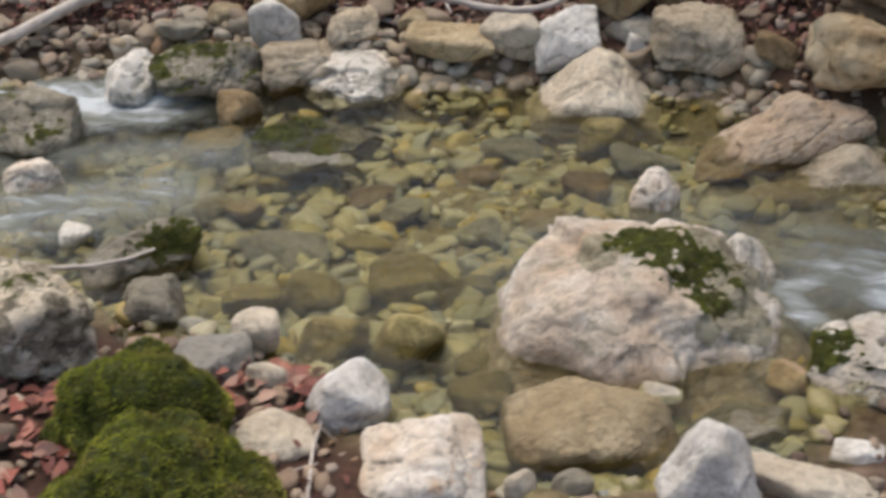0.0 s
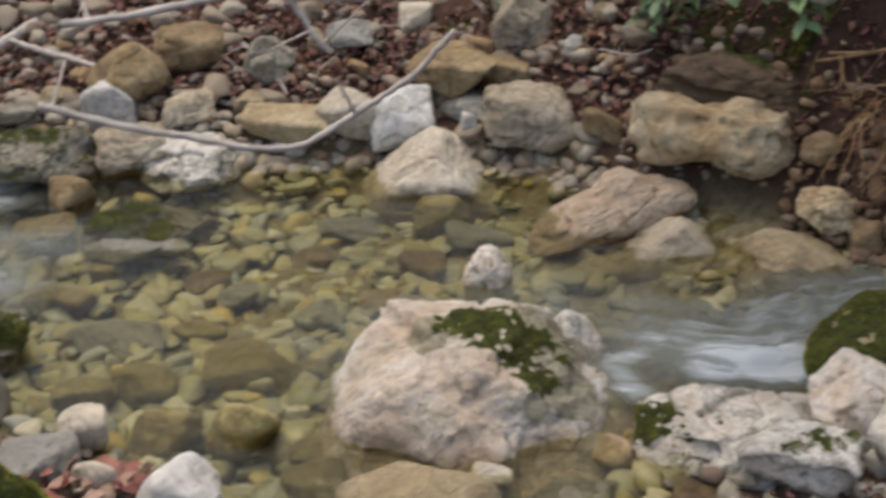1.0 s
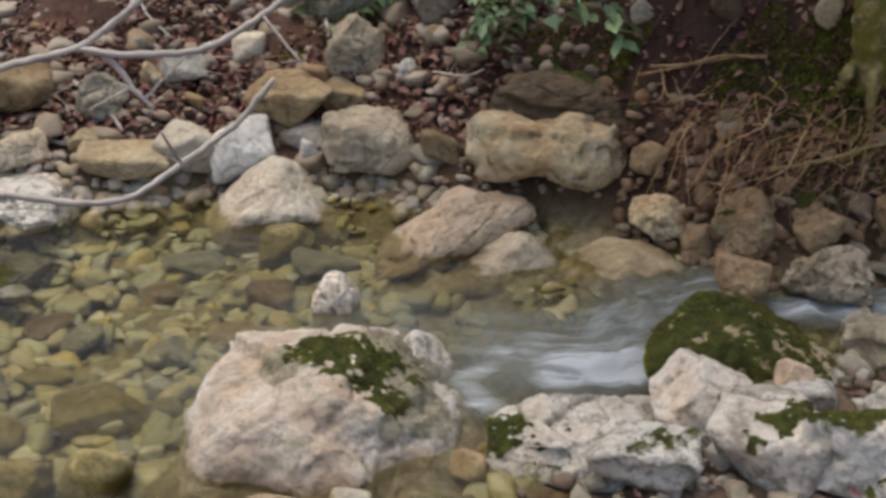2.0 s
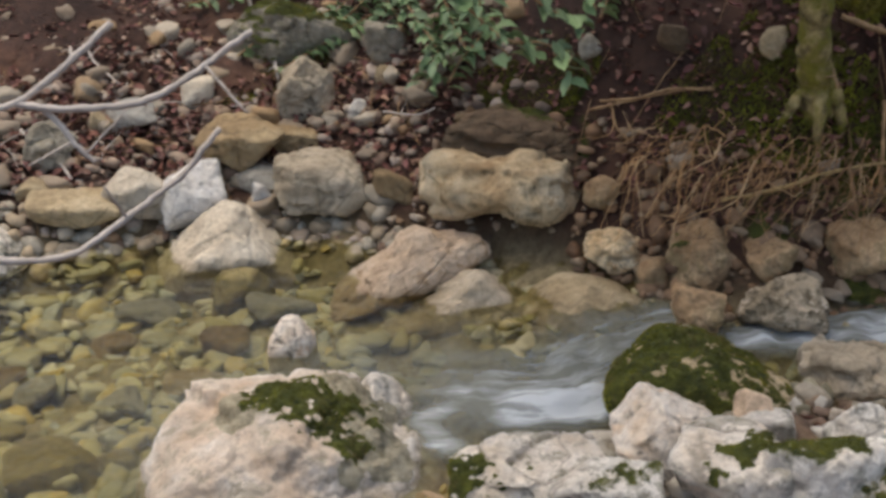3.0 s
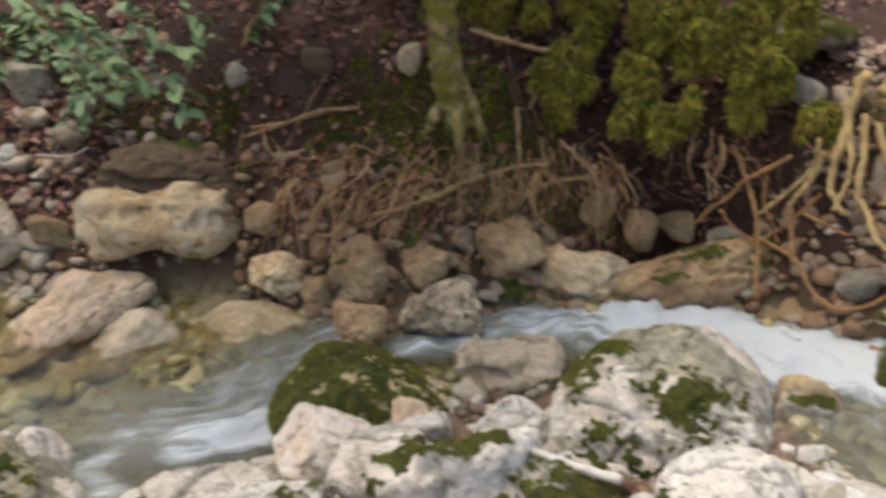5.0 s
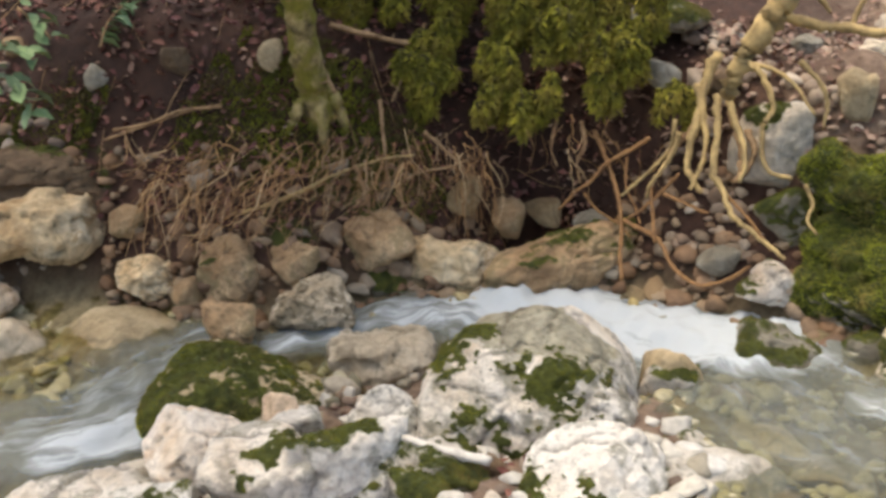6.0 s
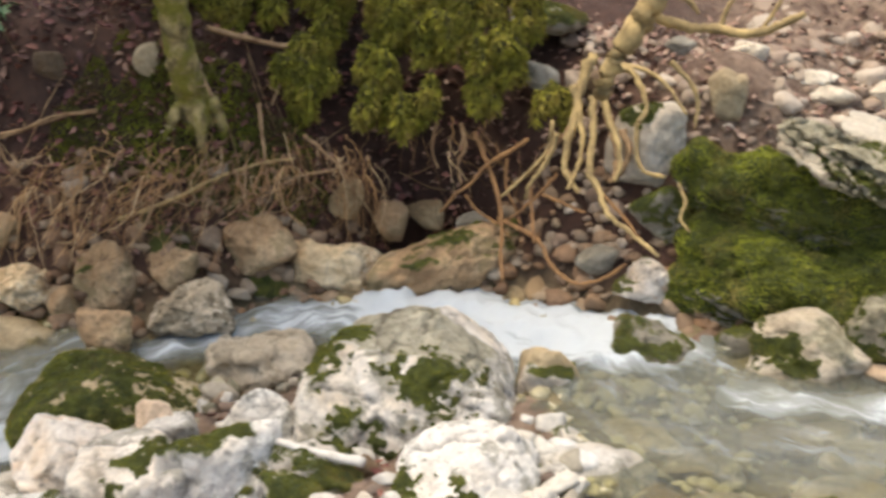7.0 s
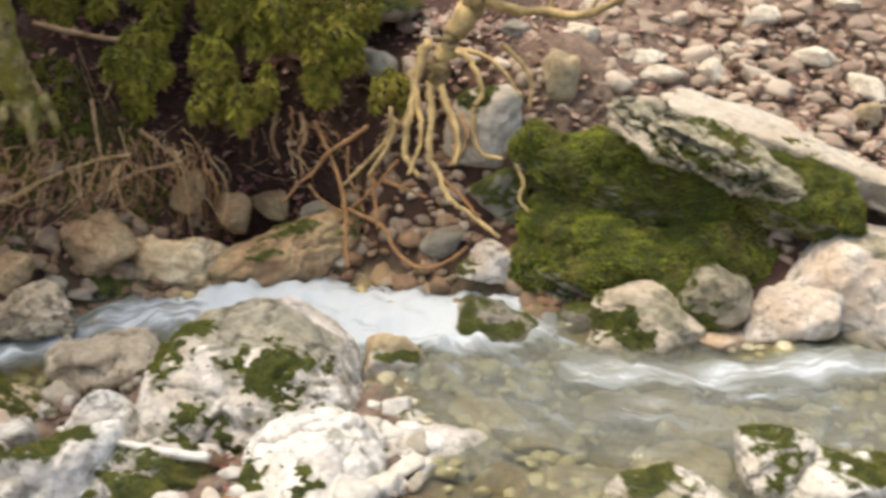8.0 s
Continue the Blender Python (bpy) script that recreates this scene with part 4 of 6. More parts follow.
rock("stone", "grey olive stone on the pool bed", 0.13, 3.77, -0.05, 0.20, 0.16, 0.07, -3, 0, 69, "olive", 0)
rock("block", "big ochre block on the far shore", -0.53, 4.14, 0.20, 0.31, 0.25, 0.27, 7, 0, 70, "ochre", 0)
rock("stone", "ochre stone resting against the block", -0.31, 4.26, 0.28, 0.29, 0.23, 0.15, 4, 0, 71, "ochre", 0)
rock("stone", "grey stone on the far bank", -0.01, 4.14, 0.27, 0.19, 0.15, 0.16, 0, 0, 72, "grey", 0)
rock("stone", "grey stone on the far shore", -0.31, 3.98, 0.14, 0.19, 0.15, 0.11, 4, 0, 73, "ash", 0)
rock("stone", "small tan stone on the far shore", -0.10, 3.97, 0.16, 0.11, 0.09, 0.08, 2, 0, 74, "tan", 0)
rock("stone", "grey stone on the far shore", -0.96, 4.17, 0.07, 0.19, 0.15, 0.11, 13, 0, 75, "grey", 0)
rock("stone", "small tan stone on the far shore", -0.80, 4.20, 0.12, 0.14, 0.11, 0.09, 11, 0, 76, "tan", 0)
rock("stone", "ochre slab on the far bank", 0.64, 4.00, 0.24, 0.33, 0.26, 0.15, -8, 0, 77, "ochre", 0)
rock("stone", "flat ochre stone on the far bank", 0.83, 3.99, 0.24, 0.20, 0.16, 0.09, -11, 0, 78, "ochre", 0)
rock("stone", "three-cornered grey rock on the far bank", 0.92, 4.14, 0.37, 0.23, 0.18, 0.25, -12, 0, 79, "ash", 0, round_off=18)
rock("stone", "small pale upright stone on the far bank", 1.08, 3.97, 0.31, 0.07, 0.06, 0.11, -14, 0, 80, "white", 0)
rock("stone", "small ochre stone beside the golden boulder", 1.11, 3.61, 0.16, 0.15, 0.12, 0.12, -16, 0, 81, "ochre", 0)
rock("stone", "grey stone on the far bank", -0.03, 4.11, 0.24, 0.17, 0.14, 0.12, 1, 0, 82, "grey", 0)
rock("stone", "flat grey stone on the far bank", 0.28, 4.24, 0.30, 0.20, 0.16, 0.11, -3, 0, 83, "slate", 0)
rock("stone", "pale stone on the far bank", 0.54, 4.27, 0.34, 0.13, 0.10, 0.12, -6, 0, 84, "cream", 0)
rock("stone", "tan stone on the far bank", 0.16, 4.21, 0.29, 0.07, 0.06, 0.11, -2, 0, 85, "tan", 0)
rock("stone", "flat grey stone behind the white ones", 0.68, 3.86, 0.15, 0.21, 0.17, 0.07, -9, 0, 86, "slate", 0)
rock("stone", "grey stone on the far bank", 1.25, 4.13, 0.52, 0.14, 0.11, 0.13, -16, 0, 87, "slate", 0)
rock("stone", "small tan stone on the far bank", 1.20, 4.03, 0.42, 0.07, 0.06, 0.09, -15, 0, 88, "tan", 0)
rock("boulder", "long knobbly golden boulder lodged under the bank", 1.48, 3.25, 0.245, 0.31, 0.27, 0.225, -30, 0, 90, "gold", 0, round_off=14, cuts=[(0.05, -0.1, 1, 0.85), (0.3, -0.9, 0.3, 0.85), (0.9, -0.2, 0.3, 0.85), (-0.3, -0.5, -0.8, 0.8)], calm=1.25, lobes=[(-0.28, 0.0, 0.01, 0.19, 0.21, 0.185, (-0.6, -0.7, 0.3, 0.8), (-0.2, -0.5, -0.8, 0.8)), (-0.15, -0.01, 0.0, 0.3, 0.23, 0.195)])
rock("stone", "golden brown stone below the golden boulder", 1.66, 2.97, 0.13, 0.20, 0.16, 0.15, -26, 0, 91, "gold", 0, cuts=[(-0.4, -0.3, 0.85, 0.75), (0.7, -0.3, 0.6, 0.8)])
rock("stone", "brown wet stone at the far shore", 1.73, 2.83, 0.11, 0.12, 0.10, 0.12, -29, 0, 92, "earthen", 0)
rock("rock", "brownish moss-flecked rock at the foot of the bank", 1.84, 2.74, 0.20, 0.22, 0.18, 0.20, -31, 0, 93, "earthen", 0.2)
rock("stone", "grey brown stone at the foot of the bank", 1.98, 2.59, 0.23, 0.16, 0.13, 0.13, -35, 0, 94, "earthen", 0)
rock("rock", "earth-stained brown rock at the foot of the bank", 2.25, 2.52, 0.25, 0.24, 0.16, 0.18, -39, 0, 95, "earthen", 0)
rock("rock", "rough pitted brown rock at the water's edge", 1.97, 2.47, 0.15, 0.26, 0.20, 0.18, -36, 0, 96, "pitted", 0)
rock("stone", "small rough brown rock at the water's edge", 1.71, 2.52, 0.13, 0.16, 0.12, 0.16, -31, 0, 97, "earthen", 0.1)
rock("stone", "small brown stone in the bank", 1.67, 3.11, 0.27, 0.12, 0.10, 0.11, -26, 0, 98, "earthen", 0)
rock("rock", "broad earthy brown rock in the bank with moss on top", 1.59, 3.46, 0.325, 0.64, 0.42, 0.27, -26, 0, 99, "dirt", 0.5, [(0.3, 0.3, 0.9, 0.5), (-0.3, 0.4, 0.8, 0.4), (0.0, -0.2, 0.95, 0.2)])
rock("boulder", "round boulder mostly covered in dark green moss beside the chute", 1.61, 2.25, 0.04, 0.55, 0.46, 0.33, -32, 0, 100, "tan", 0.58, [(-0.8, -0.5, 0.2, 1.4), (-0.45, 0.0, 0.8, 1.0), (0.1, 0.5, 0.9, 0.7), (-0.8, -0.2, -0.4, 1.2), (0.75, 0.3, 0.55, 0.25)], round_off=5, foot=0.08, calm=0.8)
rock("boulder", "pale pinkish white rock in front of the mossy boulder", 1.37, 2.02, 0.10, 0.33, 0.25, 0.24, -30, 0, 101, "pale", 0, cuts=[(0.5, -0.1, 0.85, 0.75), (-0.75, -0.2, 0.6, 0.75), (0.1, -0.9, 0.4, 0.85)], calm=0.7)
rock("stone", "small pale pink stone wedged between the rocks", 1.57, 1.99, 0.16, 0.10, 0.08, 0.12, -35, 0, 102, "pinkish", 0)
rock("rock", "rough ash-grey rock beside the channel", 1.98, 2.13, 0.09, 0.32, 0.24, 0.21, -40, 0, 203, "ash", 0, foot=0.1, calm=1.2)
rock("rock", "rough grey rock with a mossy end at the near shore", 1.02, 2.06, 0.02, 0.41, 0.31, 0.18, -23, 0, 104, "lichen", 0.25, [(-0.85, -0.2, 0.4, 0.4)])
rock("rock", "rough white rock on the near bank", 1.14, 1.91, 0.08, 0.27, 0.22, 0.19, -27, 0, 105, "white", 0.1)
rock("rock", "grey white rock with a moss streak on the near bank", 1.44, 1.82, 0.13, 0.32, 0.26, 0.21, -34, 0, 106, "lichen", 0.25, [(0.2, -0.1, 0.9, 0.25), (0.0, -0.4, 0.8, 0.25), (-0.2, -0.7, 0.5, 0.2)])
rock("rock", "white broken rock on the near bank", 1.58, 1.70, 0.15, 0.3, 0.22, 0.26, -37, 0, 107, "white", 0.2)
rock("rock", "white rounded rock on the near bank", 1.78, 1.81, 0.15, 0.22, 0.17, 0.2, -39, 0, 108, "white", 0)
rock("rock", "earth-stained rock below the hanging roots", 2.31, 2.60, 0.20, 0.22, 0.15, 0.17, -37, 0, 109, "earthen", 0)
rock("rock", "pale lumpy rock at the far edge of the channel", 2.45, 2.43, 0.16, 0.34, 0.23, 0.19, -41, 0, 110, "gold", 0)
rock("stone", "ochre stone in the undercut bank", 2.81, 2.38, 0.26, 0.13, 0.11, 0.08, -46, 0, 111, "ochre", 0)
rock("stone", "brown stone in the undercut bank", 2.69, 2.41, 0.25, 0.11, 0.09, 0.14, -44, 0, 112, "earthen", 0)
rock("stone", "flat round brown stone held by roots", 2.56, 2.48, 0.35, 0.12, 0.10, 0.15, -42, 0, 113, "ochre", 0)
rock("stone", "low mossy stone at the channel's edge", 2.24, 2.49, 0.12, 0.17, 0.13, 0.09, -38, 0, 114, "grey", 0.6)
rock("rock", "sloping wet brown ledge beside the white water", 2.73, 2.20, 0.17, 0.5, 0.34, 0.2, -43, -18, 115, "earthen", 0.2)
rock("stone", "pale grey stone in the undercut", 2.95, 1.75, 0.28, 0.13, 0.10, 0.10, -51, 0, 116, "grey", 0)
rock("stone", "wet tan stone beside the white water", 2.86, 1.93, 0.12, 0.19, 0.14, 0.05, -48, 0, 117, "tan", 0)
rock("stone", "grey stone in the undercut", 2.89, 2.23, 0.25, 0.12, 0.10, 0.09, -45, 0, 118, "grey", 0)
rock("boulder", "big domed white and grey boulder patched with moss", 2.09, 1.61, 0.15, 0.58, 0.46, 0.49, -39, 0, 119, "lichen", 0.45, [(-0.72, 0.0, 0.66, 0.26), (-0.45, 0.2, 0.85, 0.2), (0.1, -0.45, 0.72, 0.3), (0.32, -0.35, 0.72, 0.2), (0.75, -0.1, 0.6, 0.12), (-0.25, -0.8, 0.0, 0.3), (-0.5, -0.7, 0.35, 0.14), (0.5, -0.75, 0.2, 0.16)], round_off=6, cuts=[(0, -0.95, 0.25, 0.86), (-0.97, -0.1, 0.2, 0.9), (0.1, -0.15, 1, 0.8), (0.65, -0.1, 0.75, 0.85)], calm=0.75, stains=[(0.1, 0.2, 0.95, 0.55), (0.5, 0.2, 0.75, 0.4), (-0.3, 0.3, 0.9, 0.35), (0.1, -0.8, -0.3, 0.3)])
rock("rock", "white rock patched with moss on the near bank", 1.92, 1.21, 0.16, 0.37, 0.32, 0.29, -42, 0, 120, "white", 0.35, [(-0.75, -0.2, 0.55, 0.3), (0.1, -0.5, 0.75, 0.12), (-0.2, -0.6, 0.6, 0.1), (0.35, -0.6, 0.55, 0.1), (-0.1, -0.3, 0.85, 0.12), (-0.5, -0.75, 0.2, 0.16)], cuts=[(-0.3, -0.3, 0.9, 0.85), (0.5, -0.5, 0.7, 0.8)], foot=0.15)
rock("rock", "low broken white rock sloping into the pool", 2.17, 1.09, 0.12, 0.36, 0.26, 0.2, -48, 6, 121, "white", 0.25, [(-0.8, -0.2, 0.6, 0.4), (-0.4, -0.5, 0.6, 0.2)], cuts=[(0.3, -0.4, 0.85, 0.7)], foot=0.2)
rock("stone", "rounded tan stone at the lip of the upper pool", 2.46, 1.47, 0.15, 0.17, 0.14, 0.25, -47, 0, 122, "tan", 0)
rock("rock", "dark green algae-covered rock under falling water", 2.78, 1.33, 0.15, 0.32, 0.26, 0.22, -53, 0, 123, "grey", 0.5)
rock("stone", "pale stone with a moss patch beside the fall", 2.96, 1.56, 0.27, 0.19, 0.15, 0.13, -52, 0, 124, "pale", 0.3)
rock("rock", "long rock thickly covered in dark green moss", 3.24, 1.17, 0.30, 0.84, 0.38, 0.36, -56, -3, 125, "grey", 0.93, round_off=6)
rock("rock", "upper ledge of rock covered in green moss", 3.33, 1.26, 0.50, 0.84, 0.32, 0.32, -56, 5, 126, "grey", 0.93, round_off=6)
rock("rock", "slanting bare grey slab lying on the mossy ledge", 3.30, 1.08, 0.68, 0.6, 0.28, 0.11, -62, 24, 127, "ash", 0.4, [(-0.2, -0.5, -0.2, 0.4), (0.6, -0.6, -0.2, 0.35), (0.1, 0.2, 0.9, 0.25), (0.2, -0.3, 0.8, 0.3)], round_off=18, calm=1.2, stains=[(0, -0.2, 0.5, 1.3)])
rock("rock", "moss-covered end of the ledge", 3.52, 0.86, 0.53, 0.34, 0.25, 0.27, -67, 12, 128, "grey", 0.92)
rock("rock", "rounded stone with moss patches at the pool's edge", 3.19, 0.97, 0.29, 0.26, 0.2, 0.23, -63, 0, 129, "ash", 0.5, [(-0.3, -0.6, -0.2, 0.6), (0.2, -0.6, 0.2, 0.4), (-0.5, 0, 0.8, 0.5)], stains=[(0.2, -0.4, 0.6, 0.9)])
rock("boulder", "large pinkish grey boulder at the upper pool", 3.48, 0.66, 0.32, 0.38, 0.28, 0.33, -70, 0, 130, "rosy", 0, round_off=10, cuts=[(-0.7, -0.1, 0.7, 0.85)], stains=[(0.1, 0, 0.9, 0.4), (-0.5, -0.6, 0.2, 0.35)])
rock("stone", "grey stone beside the pinkish boulder", 3.55, 0.92, 0.30, 0.15, 0.12, 0.15, -66, 0, 131, "grey", 0)
rock("stone", "pinkish stone at the upper pool's edge", 3.30, 0.75, 0.26, 0.26, 0.2, 0.2, -67, 0, 132, "rosy", 0, foot=0.15)
rock("rock", "ash-grey rock with moss streaks in the upper pool", 3.02, 1.05, 0.24, 0.32, 0.22, 0.22, -60, 0, 133, "ash", 0.4, [(-0.6, -0.5, 0.3, 0.4), (-0.1, -0.7, -0.1, 0.3), (-0.8, 0.2, 0.7, 0.4)], foot=0.2, stains=[(0.3, -0.3, 0.6, 0.5)])
rock("stone", "low pinkish stone at the upper pool's edge", 3.14, 0.87, 0.21, 0.17, 0.12, 0.05, -64, 0, 134, "pinkish", 0)
rock("stone", "tiny white pebble at the upper pool's edge", 3.11, 1.03, 0.26, 0.06, 0.05, 0.04, -61, 0, 135, "white", 0)
rock("rock", "low mossy white rock in the near shallows", 2.48, 0.60, 0.17, 0.34, 0.24, 0.13, -62, 0, 136, "lichen", 0.22, foot=0.2)
rock("rock", "mossy pale rock in the near shallows", 2.64, 0.46, 0.22, 0.18, 0.14, 0.20, -67, 0, 137, "lichen", 0.2)
rock("rock", "low white rock with dark moss in the near shallows", 2.74, 0.34, 0.19, 0.36, 0.25, 0.17, -71, 0, 138, "white", 0.2, foot=0.2)
rock("stone", "cream stone under the upper pool", 2.79, 0.71, 0.16, 0.25, 0.18, 0.09, -64, 0, 139, "cream", 0)
rock("stone", "cream stone under the upper pool", 2.41, 0.80, 0.14, 0.26, 0.19, 0.09, -58, 0, 140, "cream", 0)
rock("stone", "tan stone under the upper pool", 2.59, 1.34, 0.13, 0.26, 0.18, 0.09, -50, 0, 141, "tan", 0)
rock("stone", "cream stone under the upper pool", 2.49, 0.98, 0.15, 0.2, 0.15, 0.07, -55, 0, 142, "cream", 0)
rock("stone", "flat cream stone under the upper pool", 2.84, 0.84, 0.15, 0.18, 0.13, 0.09, -65, 0, 184, "cream", 0)
rock("stone", "flat tan stone under the upper pool", 2.27, 0.92, 0.15, 0.20, 0.14, 0.09, -62, 0, 183, "tan", 0)
rock("stone", "flat cream stone under the upper pool", 2.93, 0.56, 0.15, 0.20, 0.14, 0.09, -59, 0, 182, "cream", 0)
rock("stone", "flat cream stone under the upper pool", 2.58, 0.66, 0.15, 0.26, 0.19, 0.09, -56, 0, 181, "cream", 0)
rock("stone", "flat tan stone under the upper pool", 2.70, 0.92, 0.15, 0.24, 0.17, 0.09, -53, 0, 180, "tan", 0)
rock("stone", "flat cream stone under the upper pool", 2.46, 1.14, 0.15, 0.22, 0.16, 0.09, -50, 0, 179, "cream", 0)
rock("rock", "long cream rock ledge above the moss", 3.63, 0.95, 0.62, 0.82, 0.34, 0.13, -66, 12, 143, "cream", 0, round_off=16)
rock("rock", "cream rock behind the hanging roots", 3.17, 1.76, 0.60, 0.25, 0.20, 0.28, -51, 14, 144, "cream", 0.2, [(-0.4, -0.2, 0.8, 0.4)], round_off=16, cuts=[(0.5, -0.8, 0.3, 0.75), (-0.6, -0.75, 0.2, 0.8)])
rock("stone", "grey tan stone in the rubble slope", 3.35, 1.62, 0.75, 0.10, 0.08, 0.15, -55, 0, 145, "tan", 0)
rock("stone", "grey stone under the root stock", 3.14, 2.22, 0.71, 0.15, 0.12, 0.10, -45, 0, 146, "grey", 0)
rock("stone", "cream stone in the rubble slope", 3.69, 1.48, 0.72, 0.14, 0.11, 0.06, -59, 0, 147, "cream", 0)
rock("stone", "cream stone in the rubble slope", 3.98, 1.39, 0.75, 0.10, 0.08, 0.07, -63, 0, 148, "cream", 0)
rock("stone", "flat cream stone in the rubble slope", 4.10, 1.16, 0.76, 0.15, 0.12, 0.08, -66, 0, 149, "cream", 0)
rock("stone", "cream stone in the rubble slope", 4.14, 1.38, 0.84, 0.12, 0.10, 0.09, -64, 0, 150, "cream", 0)
rock("stone", "cream stone in the rubble slope", 3.84, 1.38, 0.72, 0.12, 0.09, 0.09, -62, 0, 151, "cream", 0)
rock("stone", "cream stone in the rubble slope", 4.10, 0.97, 0.70, 0.13, 0.10, 0.08, -69, 0, 152, "cream", 0)
rock("stone", "tan stone in the rubble slope", 3.96, 0.90, 0.66, 0.10, 0.08, 0.10, -69, 0, 153, "tan", 0)
rock("stone", "pale stone beside the mossy ledge", 3.71, 0.73, 0.54, 0.15, 0.12, 0.10, -70, 0, 154, "pale", 0)
rock("stone", "cream stone in the rubble slope", 4.39, 1.22, 0.87, 0.13, 0.10, 0.05, -67, 0, 155, "cream", 0)
rock("stone", "pale stone in the rubble slope", 3.72, 1.57, 0.76, 0.16, 0.12, 0.04, -58, 0, 156, "cream", 0)
rock("stone", "cream stone in the rubble slope", 3.59, 1.72, 0.82, 0.11, 0.09, 0.08, -55, 0, 157, "cream", 0)
rock("stone", "rounded tan stone beside the mossy trunk", 2.15, 2.96, 0.77, 0.09, 0.08, 0.10, -29, 0, 158, "tan", 0, round_off=4)
rock("stone", "grey stone on the wooded bank", 1.24, 4.13, 0.52, 0.17, 0.13, 0.16, -13, 0, 160, "grey", 0)
rock("stone", "dull brown stone on the wooded bank", 1.95, 3.22, 0.73, 0.11, 0.09, 0.11, -26, 0, 161, "dirt", 0)
rock("stone", "mossy grey stone on the wooded bank", 1.75, 3.41, 0.66, 0.09, 0.07, 0.10, -22, 0, 162, "grey", 0.3)
rock("rock", "grey rock with moss above the root stock", 3.28, 2.31, 0.86, 0.26, 0.21, 0.09, -48, 0, 163, "grey", 0.4)
rock("rock", "brown rock wedged behind the roots", 3.21, 2.02, 0.72, 0.12, 0.09, 0.10, -50, 0, 164, "dirt", 0)
rock("rock", "mossy rock below the white one", 3.08, 1.62, 0.44, 0.17, 0.13, 0.19, -54, 0, 165, "grey", 0.6)
rock("stone", "upright tan stone in the rubble slope", 3.34, 1.63, 0.76, 0.11, 0.09, 0.15, -57, 0, 166, "tan", 0)
rock("stone", "pale stone in the rubble slope", 3.58, 1.74, 0.82, 0.11, 0.08, 0.06, -57, 0, 167, "cream", 0)
rock("stone", "grey stone in the rubble slope", 3.48, 1.92, 0.81, 0.11, 0.09, 0.07, -54, 0, 168, "grey", 0)
rock("rock", "pale rock with moss at the foot of the big boulder", 1.62, 1.46, 0.21, 0.14, 0.11, 0.06, -35, 0, 169, "lichen", 0.5)
rock("stone", "brown stone in the gap under the big boulder", 1.84, 1.47, 0.17, 0.07, 0.06, 0.09, -39, 0, 170, "dirt", 0)
rock("stone", "dark wet stone under rushing water", 3.34, 0.65, 0.20, 0.11, 0.09, 0.08, -69, 0, 171, "grey", 0)
rock("stone", "dark wet stone under rushing water", 3.38, 0.57, 0.22, 0.14, 0.11, 0.10, -71, 0, 172, "grey", 0)
rock("stone", "wet mossy stone in the upper pool", 2.96, 1.23, 0.18, 0.13, 0.10, 0.14, -56, 0, 173, "grey", 0.4)
rock("rock", "pale moss-flecked rock beside the big boulder", 2.45, 1.48, 0.13, 0.16, 0.13, 0.21, -49, 0, 174, "lichen", 0.3)
rock("rock", "white broken rock with moss between larger rocks", 1.72, 1.55, 0.15, 0.3, 0.22, 0.17, -36, 0, 175, "white", 0.35)
rock("stone", "white broken stone wedged between rocks", 1.58, 1.96, 0.13, 0.16, 0.11, 0.11, -28, 0, 176, "white", 0)
rock("rock", "white rock with moss at the pool's edge", 2.26, 1.25, 0.14, 0.17, 0.14, 0.16, -50, 0, 177, "white", 0.3)
rock("rock", "mossy grey rock half sunk in the far bank", 0.93, 4.46, 0.45, 0.52, 0.34, 0.3, -12, 0, 178, "grey", 0.5)

# ---------------------------------------------------------------- trees, roots, branches
def rod(name, points, thick, thin, material, parent, seed, sides=7, label="", wobble=0.14):
    verts, faces = tube(points, thick, thin, seed, sides, wobble)
    return part(name, mesh_of(name, verts, faces, material), parent, label)


def crag(points, thick, thin, material, seed, name, label, category, knots=0):
    """A stick or branch lying or hanging free: a stem with short broken-off side twigs."""
    thing = tagged(new(name), label, category, kind="thing")
    rod("stem", points, thick, thin, material, thing, seed, 7, "", 0.12)
    rng = np.random.default_rng(seed)
    p = np.array(points)
    for n in range(knots):
        k = rng.integers(0, len(p) - 1)
        a = p[k] + (p[k + 1] - p[k]) * rng.uniform()
        way = np.cross(p[k + 1] - p[k], rng.normal(size=3))
        way /= np.linalg.norm(way)
        rod("side_twig", [a, a + way * 0.02, a + way * rng.uniform(0.03, 0.06)], thin * 0.7, thin * 0.35, material, thing, seed + n, 5)
    return thing


def stick(points, thick, thin, material, seed):
    pale = material is DRIFT
    crag(points, thick, thin, material, seed, "driftwood" if pale else "stick",
         "bleached white driftwood branch lying between rocks" if pale else "thin bare dead stick lying on the bank", "branch", 0 if pale else 2)


def branch(points, thick, thin, material, seed):
    crag(points, thick, thin, material, seed, "branch", "bare grey bent branch hanging over the brook", "branch", 2)


tree = tagged(new("tree"), "slim leaning tree with moss-covered bark and bared roots", "tree", kind="thing")
root_stock = tagged(new("root_stock"), "pale bare tree roots hanging down the washed-out bank", "roots", kind="thing")


def hanging_root(points, thick, thin, material, seed):
    rod("root", points, thick, thin, material, root_stock if points[0][0] > 2.6 else tree, seed)


leaf_meshes = [mesh_of("leaf", *leaf_shape(1.0, 400 + i, 0.55), LEAF_ONE) for i in range(6)]


